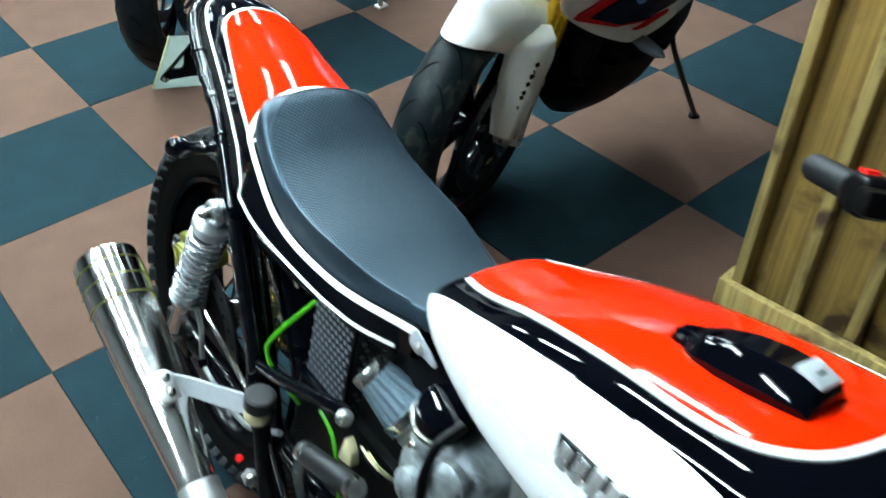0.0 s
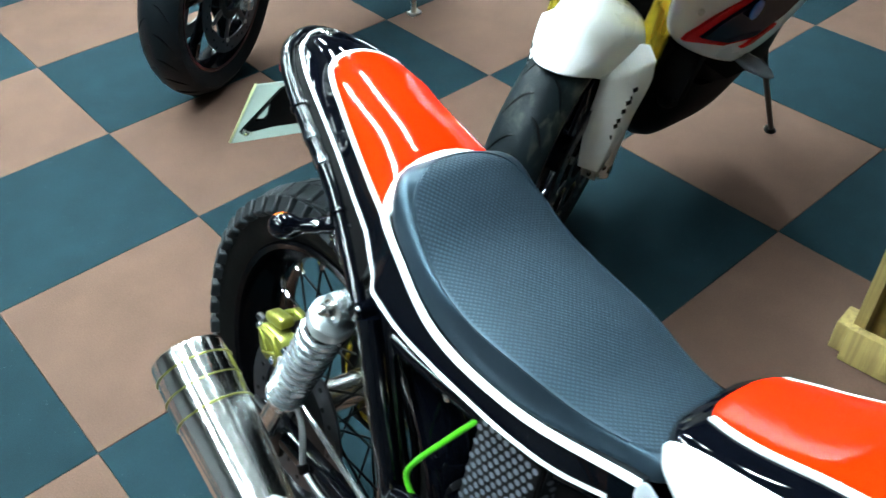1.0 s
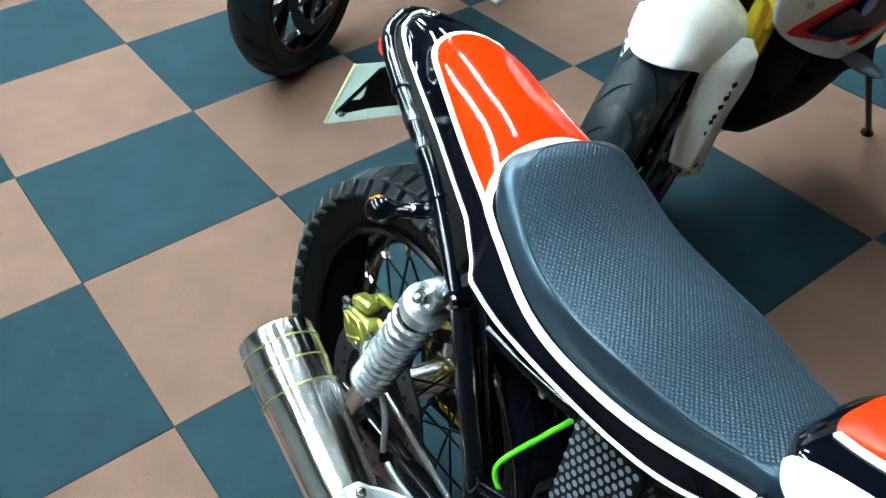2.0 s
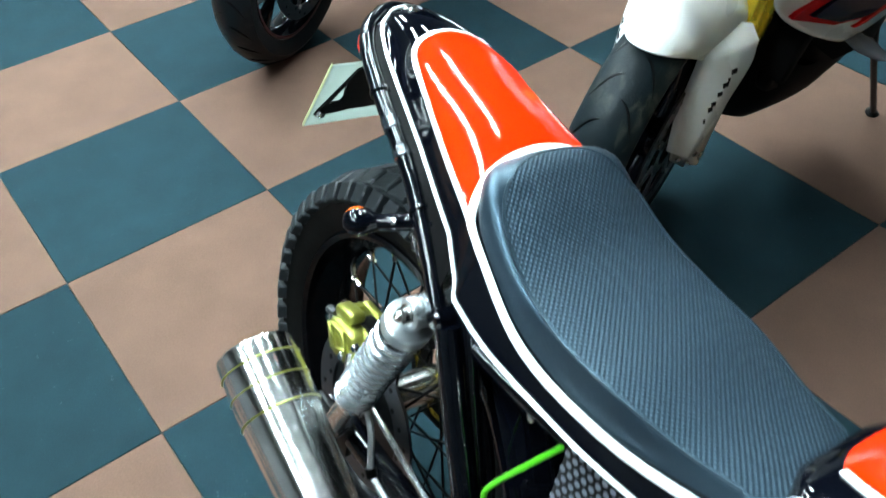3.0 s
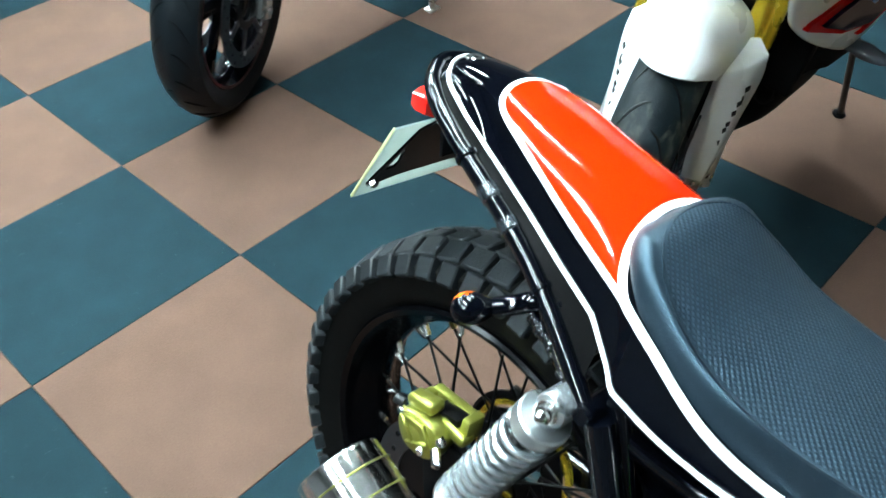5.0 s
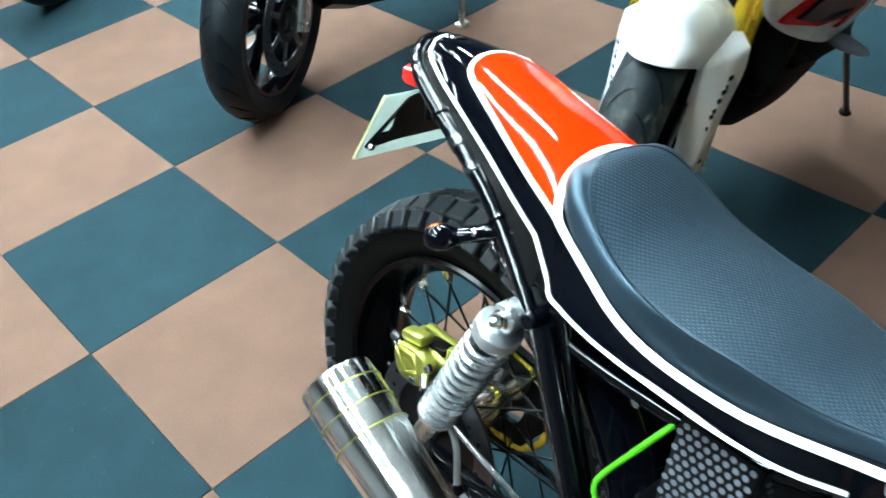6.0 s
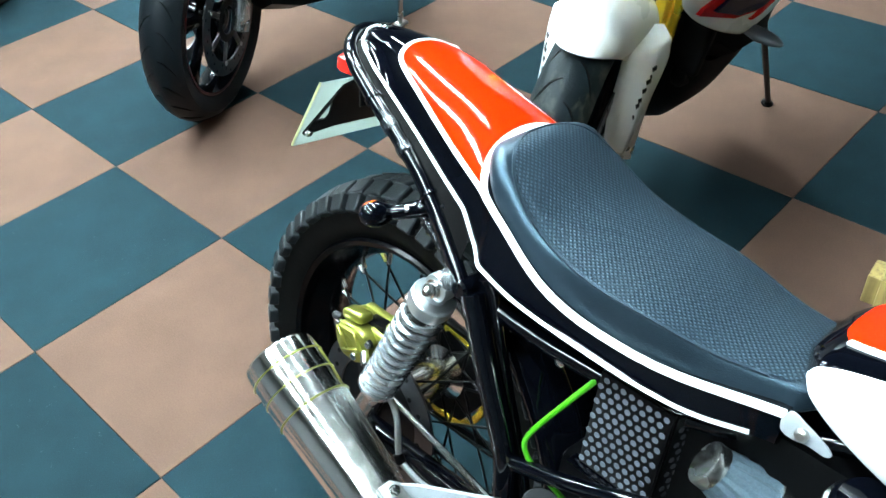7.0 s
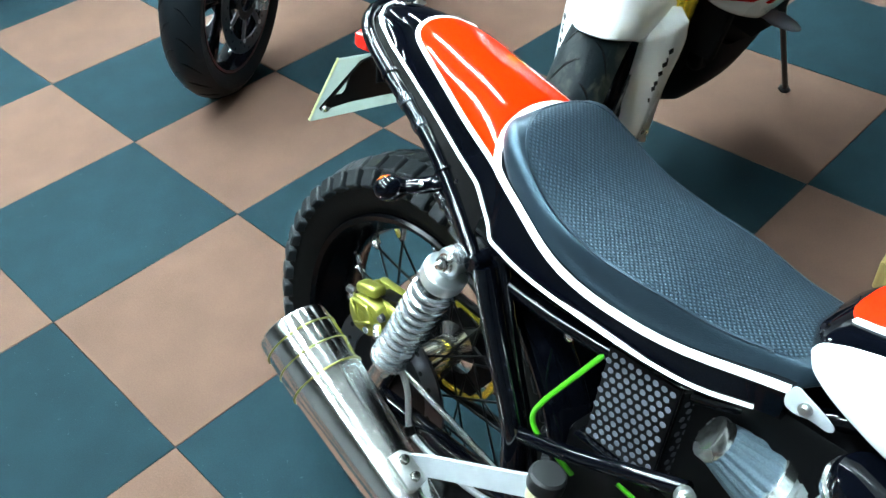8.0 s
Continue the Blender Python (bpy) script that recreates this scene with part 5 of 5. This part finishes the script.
def cast_wheel(parent, spokes, ring_mat):
    c = (0, 0, SR)
    rim = part("front_rim", lathe([(0.218, -0.043), (0.222, -0.047), (0.213, -0.047), (0.208, -0.040), (0.196, -0.026), (0.190, 0), (0.196, 0.026), (0.208, 0.040), (0.213, 0.047), (0.222, 0.047), (0.218, 0.043)], c, (0, 1, 0), 64, closed=True), FRAME_BLACK, parent, "black cast alloy rim")
    part("rim_line", lathe([(0.2105, 0.0462), (0.2145, 0.0482), (0.2185, 0.0478), (0.2150, 0.0470)], c, (0, 1, 0), 64, closed=True), ring_mat, rim, "thin red rim line")
    for k in range(spokes):
        a = 2 * math.pi * (k + 0.25) / spokes
        for d in (-0.10, 0.10):
            pts = [(math.sin(a) * 0.035, 0, SR + math.cos(a) * 0.035), (math.sin(a + d * 0.5) * 0.12, 0, SR + math.cos(a + d * 0.5) * 0.12), (math.sin(a + d) * 0.198, 0, SR + math.cos(a + d) * 0.198)]
            part("cast_spoke", tube(pts, [0.017, 0.011, 0.012], 8, 4), FRAME_BLACK, rim)
    part("front_hub", lathe([(0.014, -0.06), (0.034, -0.055), (0.042, -0.03), (0.042, 0.03), (0.034, 0.055), (0.014, 0.06)], c, (0, 1, 0), 24), FRAME_BLACK, parent)
    for s in (-1, 1):
        d = part("front_disc", lathe([(0.118, -0.0022), (0.158, -0.0022), (0.158, 0.0022), (0.118, 0.0022)], (0, s * 0.068, SR), (0, 1, 0), 56, closed=True), DISC_STEEL, parent, "drilled steel brake disc")
        for k in range(30):
            a = 2 * math.pi * k / 30
            r = 0.138 + 0.011 * (k % 3 - 1)
            p = Vector((math.sin(a) * r, s * 0.0702, SR + math.cos(a) * r))
            part("drilling", rod(p, p + Vector((0, s * 0.0008, 0)), 0.0042, 8), SATIN_BLACK, d)
        part("disc_carrier", lathe([(0.040, -0.003), (0.062, -0.0025), (0.062, 0.0025), (0.040, 0.003)], (0, s * 0.066, SR), (0, 1, 0), 24, closed=True), SATIN_BLACK, parent)
        for k in range(7):
            a = 2 * math.pi * k / 7
            part("carrier_arm", block((0.016, 0.005, 0.068), Matrix.Translation((0, s * 0.066, SR)) @ Matrix.Rotation(a, 4, "Y") @ Matrix.Translation((0, 0, 0.090)), 0.001), DISC_STEEL, parent)
            part("carrier_bolt", lathe([(0.006, 0), (0.006, 0.004), (0.003, 0.005)], (math.sin(a) * 0.122, s * 0.069, SR + math.cos(a) * 0.122), (0, s, 0), 10), STEEL, parent)


RAKE = Vector((-0.41, 0, 0.91)).normalized()      # up the fork legs


def steer(parent, degrees):
    """Turns all that has been built on a bike so far, its front end, about the upright through the contact."""
    for ob in parent.children:
        ob.matrix_basis = pose(0, 0, 0, 0, 0, degrees)


def fork(parent, s, tube_mat, foot_mat, y=0.098, back=0.012):
    a = Vector((-back, s * y, SR - 0.01))
    part("fork_foot", tube([a - RAKE * 0.02, a + RAKE * 0.05, a + RAKE * 0.13], [0.026, 0.024, 0.024], 16), foot_mat, parent, "fork foot with axle clamp")
    part("fork_tube", rod(a + RAKE * 0.12, a + RAKE * 0.30, 0.021, 18), CHROME, parent)
    part("fork_outer", lathe([(0.024, 0.22), (0.029, 0.225), (0.029, 0.70), (0.024, 0.705)], a, RAKE, 24), tube_mat, parent, "fork outer tube")
    part("axle_end", rod(a + Vector((0, s * 0.006, 0)), a + Vector((0, s * 0.026, 0)), 0.014, 8), STEEL, parent)
    for dz in (-0.012, 0.014):
        part("pinch_bolt", lathe([(0.006, 0), (0.006, 0.005), (0.003, 0.006)], a + Vector((0.018, s * 0.012, dz)), (0.6, s, 0), 10), STEEL, parent)
    cal = Matrix.Translation(a + Vector((-0.072, -s * 0.022, 0.085))) @ Matrix.Rotation(radians(-28), 4, "Y")
    c = part("front_caliper", block((0.055, 0.062, 0.115), cal, 0.010, 3), SATIN_BLACK, parent, "black radial brake caliper")
    for dz in (-0.025, 0.025):
        part("piston_cap", lathe([(0.014, 0), (0.014, 0.004), (0.010, 0.006)], cal @ Vector((0, s * 0.031, dz)), (0, s, 0), 16), STEEL, c)


road_tyre(sport, SR, 0.061, WORN_RUBBER, 22)
cast_wheel(sport, 5, RIM_MARK)
for s in (-1, 1):
    fork(sport, s, GOLD_FORK, ALLOY, 0.105 if s > 0 else 0.092, 0.030)

# mudguard: hood over the tyre with a long cover down each fork leg
rings = []
for t in np.linspace(-1, 1, 25):
    lead = radians(25 - 30 * abs(t) ** 2.2)          # how far ahead the hood reaches
    ring = []
    for u in np.linspace(0, 1, 18):
        a = radians(-62) + (lead - radians(-62)) * u
        swell = math.sin(math.pi * u)
        r = 0.322 + 0.016 * swell - (0.118 - 0.028 * min(1.0, 2 * (1 - u))) * (1 - math.cos(t * 1.5)) / (1 - math.cos(1.5))
        y = (0.076 + 0.064 * min(0.5, 1 - u)) * math.sin(t * 1.5) / math.sin(1.5)
        ring.append(Vector((math.sin(a) * r, y, SR + math.cos(a) * r)))
    inner = [p + (Vector((0, 0, SR)) - Vector((p.x, p.y, p.z))).normalized() * 0.004 for p in ring[::-1]]
    rings.append(ring + inner)
guard = part("front_mudguard", loft(rings), BIKE_WHITE, sport, "white front mudguard", angle=50)
# fork-leg covers: a shoulder beside the hood, narrowing down to an alloy foot with two bolts
for s in (-1, 1):
    inner = spline([(-0.040, 0.572, 0), (0.004, 0.529, 0), (0.013, 0.500, 0), (0.021, 0.465, 0), (0.030, 0.430, 0), (0.034, 0.385, 0), (0.037, 0.322, 0)], 4)
    outer = spline([(-0.113, 0.551, 0), (-0.098, 0.529, 0), (-0.097, 0.498, 0), (-0.086, 0.462, 0), (-0.068, 0.420, 0), (-0.045, 0.362, 0), (-0.006, 0.294, 0)], 4)

    def on_cover(k, u, out=0.0):
        """Point on the cover: k along its length, u from the inner to the outer edge."""
        q = inner[k].lerp(outer[k], u)
        fold = 0.011 * min(u / 0.55, (1 - u) / 0.45) * min(1.0, k / 6)
        y = (0.1105 if s > 0 else 0.0925) + out + fold - 0.58 * (q.x + 0.045) + 0.13 * (0.508 - q.y) - 1.7 * max(0.0, q.y - 0.534)
        return Vector((q.x, s * y, q.y))
    us = [0.0, 0.04, 0.18, 0.36, 0.52, 0.58, 0.72, 0.86, 0.96, 1.0]
    dip = [0.005, 0.001, 0, 0, 0, 0, 0, 0, 0.001, 0.005]
    rings = [[on_cover(k, u, -d) for u, d in zip(us, dip)] + [on_cover(k, u, -d - 0.007) for u, d in zip(us[::-1], dip)] for k in range(len(inner))]
    cover = part("fork_cover", loft(rings), BIKE_WHITE, guard, "white fork-leg cover with a row of black marks", angle=32)
    for i in range(7):
        k = 9 + round(i * 1.65)
        p = on_cover(k, 0.55 - 0.012 * i, -0.0005)
        wide = (0.011, 0.004, 0.012, 0.010, 0.009, 0.009, 0.004)[i]
        part("lettering_bar", block((wide, 0.003, 0.0105), Matrix.Translation(p) @ Matrix.Rotation(radians(-30 * s), 4, "Z") @ Matrix.Rotation(radians(12), 4, "Y"), 0), SATIN_BLACK, cover)
    last = len(inner) - 1
    foot = [on_cover(last, u, d) + Vector((0, 0, z)) for d in (-0.006, -0.0015) for u, z in ((0.05, 0.004), (0.95, 0.004), (0.92, -0.016), (0.55, -0.026), (0.10, -0.020))]
    tab = part("cover_foot", loft([foot[:5], foot[5:]]), ALLOY, guard, "bare alloy foot of the fork cover")
    for u, z in ((0.28, -0.010), (0.70, -0.012)):
        part("foot_bolt", lathe([(0.0055, -0.002), (0.0055, 0.003), (0.003, 0.0042)], on_cover(last, u, -0.001) + Vector((0, 0, z)), (0.5, s * 0.86, 0.1), 12), STEEL, tab)

steer(sport, 18)

# fairing side, nose underside, engine, belly, stand
for s in (-1, 1):
    outline = [(-0.106, 0.640), (-0.098, 0.70), (-0.05, 0.82), (-0.10, 0.93), (-0.35, 0.92), (-0.62, 0.80), (-0.62, 0.66), (-0.54, 0.572), (-0.47, 0.532), (-0.409, 0.508), (-0.340, 0.502), (-0.280, 0.512), (-0.196, 0.553), (-0.130, 0.600)]
    def bend(p):
        return Vector((p.x, p.y - s * 0.25 * max(0.0, p.x + 0.30), p.z))
    rings = []
    outline = [(p.x, p.y) for p in spline([(x, z, 0) for x, z in outline], 4, True)]
    for d, k in ((0.135, 0.90), (0.152, 0.985), (0.162, 1.0), (0.170, 0.985), (0.175, 0.94), (0.177, 0.80), (0.178, 0.4)):
        rings.append([bend(Vector((-0.32 + (x + 0.32) * k, s * d, 0.70 + (z - 0.70) * k))) for x, z in outline])
    side_panel = part("side_fairing", loft(rings), BIKE_WHITE, sport, "white side fairing", angle=50)
    for name, mat, lift, outline, label in (("red_stripe", BIKE_RED, 0.006, [(-0.131, 0.608), (-0.138, 0.620), (-0.192, 0.648), (-0.252, 0.670), (-0.40, 0.70), (-0.52, 0.70), (-0.50, 0.62), (-0.405, 0.583), (-0.320, 0.570), (-0.238, 0.571)], "red decal stripe"),
                                            ("navy_field", BIKE_NAVY, 0.0115, [(-0.168, 0.608), (-0.200, 0.628), (-0.256, 0.655), (-0.40, 0.688), (-0.505, 0.688), (-0.485, 0.627), (-0.405, 0.590), (-0.320, 0.577), (-0.240, 0.580)], "navy decal field"),
                                            ("red_mark", BIKE_RED, 0.006, [(-0.290, 0.552), (-0.330, 0.550), (-0.395, 0.562), (-0.400, 0.570), (-0.340, 0.565)], "")):
        fine = []
        for (x0, z0), (x1, z1) in zip(outline, outline[1:] + outline[:1]):
            fine += [(x0 + (x1 - x0) * q / 6, z0 + (z1 - z0) * q / 6) for q in range(6)]
        rings = [[bend(Vector((x, s * (0.178 + e), z))) for x, z in fine] for e in (-0.004, lift)]
        part(name, loft(rings), mat, side_panel, label)
    part("round_badge", lathe([(0.020, 0), (0.020, 0.003), (0.017, 0.004)], bend(Vector((-0.283, s * 0.187, 0.645))), (0, s, 0), 24), BADGE_BLUE, side_panel, "blue and white round badge")
    part("fairing_screw", lathe([(0.007, 0), (0.007, 0.004), (0.004, 0.005)], bend(Vector((-0.153, s * 0.178, 0.664))), (0.3, s, 0), 14), STEEL, side_panel)
    part("indicator", loft([[Vector((-0.335, s * (0.15 + d), 0.505)) + Vector((math.cos(t) * r * 1.5, 0, math.sin(t) * r)) for t in np.linspace(0, 2 * math.pi, 14, endpoint=False)] for d, r in ((0, 0.009), (0.02, 0.012), (0.05, 0.015), (0.085, 0.010), (0.10, 0.003))]), CLEAR_LENS, sport, "smoked indicator")
part("nose_underside", loft([[(x, -w, z), (x, -w * 0.5, z + 0.05), (x, w * 0.5, z + 0.05), (x, w, z)] + [(x, w * 0.7, z + 0.16), (x, -w * 0.7, z + 0.16)] for x, w, z in ((0.185, 0.075, 0.790), (0.12, 0.145, 0.790), (0.0, 0.19, 0.80), (-0.12, 0.19, 0.81))]), BIKE_WHITE, sport, "white nose fairing")
part("radiator", block((0.03, 0.28, 0.30), Matrix.Translation((-0.25, 0, 0.57)) @ Matrix.Rotation(radians(-15), 4, "Y"), 0.006), MATT_BLACK, sport)
part("engine", loft([[(x, y * w, z) for y, z in ((-1, z0 + 0.05), (-1, z1 - 0.05), (-0.7, z1), (0.7, z1), (1, z1 - 0.05), (1, z0 + 0.05), (0.6, z0), (-0.6, z0))] for x, w, z0, z1 in ((-0.30, 0.10, 0.42, 0.66), (-0.38, 0.14, 0.36, 0.72), (-0.52, 0.14, 0.34, 0.70), (-0.62, 0.11, 0.38, 0.60), (-0.67, 0.08, 0.42, 0.55))]), MATT_BLACK, sport, "black engine block")
belly = [(-1, 1), (-0.93, 0.72), (-0.66, 0.36), (-0.30, 0.09), (0, 0), (0.30, 0.09), (0.66, 0.36), (0.93, 0.72), (1, 1)]
rings = [[(p.x, y * p.y, p.z + zz * 0.22) for y, zz in belly] for p in spline([(-0.19, 0.05, 0.40), (-0.22, 0.08, 0.30), (-0.29, 0.105, 0.205), (-0.36, 0.11, 0.165), (-0.50, 0.105, 0.150), (-0.60, 0.09, 0.175), (-0.68, 0.05, 0.24)], 4)]
part("belly_pan", loft(rings), MATT_BLACK, sport, "matt black belly pan", angle=60)
for k in range(4):
    y = -0.09 + 0.06 * k
    part("header_pipe", tube([(-0.30, y, 0.55), (-0.25, y, 0.46), (-0.27, y * 0.9, 0.36), (-0.50, y * 0.6, 0.31)], 0.018, 10), MATT_BLACK, sport)
stand = part("side_stand", tube([(-0.54, 0.115, 0.46), (-0.590, 0.126, 0.345), (-0.822, 0.124, 0.036)], 0.0075, 10), SATIN_BLACK, sport, "black side stand")
part("stand_foot", lathe([(0.018, 0), (0.018, 0.005), (0.010, 0.008)], (-0.828, 0.122, 0.0215), (0, 0.17, 0.98), 16), SATIN_BLACK, stand)
part("frame_spar", tube([(-0.25, 0.12, 0.80), (-0.50, 0.14, 0.70), (-0.66, 0.12, 0.66)], 0.03, 10), SATIN_BLACK, sport)

# ---- the dark bike beside it ----
dark = thing("dark_motorcycle", pose(-0.553, 0.392, 0.0, -9, 0, -88), "dark sports motorcycle with black cast wheel and gold forks", "motorcycle", "parked sports bikes")
road_tyre(dark, SR, 0.060, DARK_TYRE, 24)
cast_wheel(dark, 6, RIM_MARK)
for s in (-1, 1):
    fork(dark, s, GOLD_FORK, STEEL)
part("front_mudguard", loft([[Vector((math.sin(a) * (0.325 - 0.07 * (1 - math.cos(t * 1.3))), 0.07 * math.sin(t * 1.3), SR + math.cos(a) * (0.325 - 0.07 * (1 - math.cos(t * 1.3))))) for t in np.linspace(-1, 1, 13)] + [Vector((math.sin(a) * (0.321 - 0.07 * (1 - math.cos(t * 1.3))), 0.066 * math.sin(t * 1.3), SR + math.cos(a) * (0.321 - 0.07 * (1 - math.cos(t * 1.3))))) for t in np.linspace(1, -1, 13)] for a in np.linspace(radians(-45), radians(20), 12)]), SATIN_BLACK, dark, "black front mudguard")
steer(dark, 27)
part("engine", loft([[(x, y * w, z) for y, z in ((-1, z0 + 0.05), (-1, z1 - 0.05), (-0.7, z1), (0.7, z1), (1, z1 - 0.05), (1, z0 + 0.05), (0.6, z0), (-0.6, z0))] for x, w, z0, z1 in ((-0.36, 0.10, 0.40, 0.66), (-0.45, 0.16, 0.28, 0.72), (-0.62, 0.17, 0.24, 0.70), (-0.85, 0.14, 0.28, 0.60), (-0.95, 0.09, 0.34, 0.50))]), SATIN_BLACK, dark, "black engine block")
part("belly_pan", loft([[(x, y * w, z0 + zz * 0.13) for y, zz in ((-1, 1), (-0.8, 0.3), (-0.3, 0), (0.3, 0), (0.8, 0.3), (1, 1))] for x, w, z0 in ((-0.155, 0.06, 0.31), (-0.175, 0.10, 0.26), (-0.27, 0.125, 0.225), (-0.42, 0.14, 0.20), (-0.60, 0.15, 0.19), (-0.80, 0.12, 0.20), (-0.92, 0.06, 0.26))]), SATIN_BLACK, dark, "black belly pan")
def hull(rows):
    """A rounded body from rows of (x, half width, bottom, top)."""
    return loft([[(x, w * math.cos(q), (z0 + z1) / 2 + (z1 - z0) / 2 * math.sin(q)) for q in np.linspace(0, 2 * math.pi, 20, endpoint=False)] for x, w, z0, z1 in rows])


# upper bodies of both bikes, out of view, added to shade the floor
part("fairing", hull([(0.14, 0.04, 0.84, 0.92), (0.04, 0.15, 0.72, 1.00), (-0.15, 0.20, 0.58, 1.05), (-0.40, 0.20, 0.54, 0.95), (-0.62, 0.17, 0.56, 0.80)]), FRAME_BLACK, dark, "gloss black fairing out of view, added to cast shade")
part("fuel_tank", hull([(-0.34, 0.08, 0.82, 0.98), (-0.46, 0.15, 0.78, 1.04), (-0.68, 0.14, 0.74, 0.98), (-0.84, 0.08, 0.72, 0.84)]), FRAME_BLACK, dark)
part("fuel_tank", hull([(-0.34, 0.08, 0.84, 1.00), (-0.46, 0.15, 0.80, 1.06), (-0.68, 0.14, 0.76, 1.00), (-0.84, 0.08, 0.74, 0.86)]), BIKE_WHITE, sport, "white fuel tank out of view, added to cast shade")
part("seat", hull([(-0.80, 0.10, 0.72, 0.82), (-1.00, 0.14, 0.74, 0.84), (-1.20, 0.11, 0.82, 0.92), (-1.42, 0.05, 0.92, 0.98)]), SOFT_RUBBER, sport, "black seat out of view, added to cast shade")
part("side_stand", tube([(-0.60, 0.13, 0.32), (-0.65, 0.14, 0.20), (-0.695, 0.110, 0.026)], 0.009, 10), STEEL, dark, "pale metal side stand")
part("stand_foot", block((0.045, 0.03, 0.008), Matrix.Translation((-0.70, 0.108, 0.021)), 0.003), STEEL, dark)

# ---- a third bike, of which only the front wheel comes into view ----
third = thing("black_motorcycle", pose(-1.90, 0.33, 0.0, -9, 0, -88), "black motorcycle parked further along the row", "motorcycle", "parked sports bikes")
road_tyre(third, SR, 0.060, DARK_TYRE, 0)
cast_wheel(third, 6, RIM_MARK)
for s in (-1, 1):
    fork(third, s, SATIN_BLACK, SATIN_BLACK)
steer(third, 30)

# ---- pallet standing on end against the bikes ----
pallet = thing("wooden_pallet", pose(1.305, 0.745, 0.0, -4, 0, 6), "weathered pine pallet stood upright on the carpet", "pallet")
bm = block((1.0, 0.022, 0.085), Matrix.Translation((0.5, -0.005, 0.046)), 0.003)
part("base_board", bm, PINE_PALE, pallet, "pale sawn base board")
part("end_block", block((0.05, 0.07, 0.07), Matrix.Translation((-0.005, 0.045, 0.036)), 0.004), PINE_PALE, pallet)
rng = random.Random(3)
x = 0.0
for k in range(8):
    bm = block((0.024, 0.075, 1.16), Matrix.Translation((x + 0.012, 0.045, 0.60)), 0.003)
    part("batten", bm, PINE_PALE, pallet)
    w = rng.uniform(0.088, 0.105)
    bm = block((w, 0.020, 1.16 - rng.uniform(0, 0.03)), Matrix.Translation((x + 0.026 + w / 2, 0.070 + rng.uniform(-0.01, 0.01), 0.60)), 0.003)
    part("plank", bm, PINE, pallet)
    x += w + 0.034
part("top_board", block((1.0, 0.022, 0.085), Matrix.Translation((0.5, -0.005, 1.13)), 0.003), PINE_PALE, pallet)


# ---- carpet tiles ----
def tile_mesh(name, mat):
    bm = block((0.4986, 0.4986, 0.008), Matrix.Translation((0, 0, -0.004)), 0)
    top = [e for e in bm.edges if all(v.co.z > -0.001 for v in e.verts)]
    bmesh.ops.bevel(bm, geom=top, offset=0.0009, segments=1, affect="EDGES")
    me = bpy.data.meshes.new(name)
    bm.to_mesh(me)
    bm.free()
    me.materials.append(mat)
    return me


tile_meshes = (tile_mesh("slate_tile", SLATE_TILE), tile_mesh("brown_tile", BROWN_TILE))
rest = {0: bmesh.new(), 1: bmesh.new()}
tile_rng = random.Random(4)
for i in range(-12, 10):
    for j in range(-8, 13):
        kind = (i + j) % 2
        turn = tile_rng.choice((0, 90, 180, 270)) + tile_rng.uniform(-0.12, 0.12)
        at = pose(i * 0.5 + 0.25, j * 0.5 + 0.25, tile_rng.uniform(-0.0006, 0.0004), tile_rng.uniform(-0.06, 0.06), tile_rng.uniform(-0.06, 0.06), turn)
        if -7 <= i <= 5 and -4 <= j <= 9:
            ob = new("carpet_tile", tile_meshes[kind])
            ob.parent = floor
            ob.matrix_basis = at
        else:
            block((0.4986, 0.4986, 0.008), at @ Matrix.Translation((0, 0, -0.004)), 0, bm=rest[kind])
for kind, mat in ((0, SLATE_TILE), (1, BROWN_TILE)):
    tagged(part("far_carpet_tiles", rest[kind], mat, floor), kind="stuff")
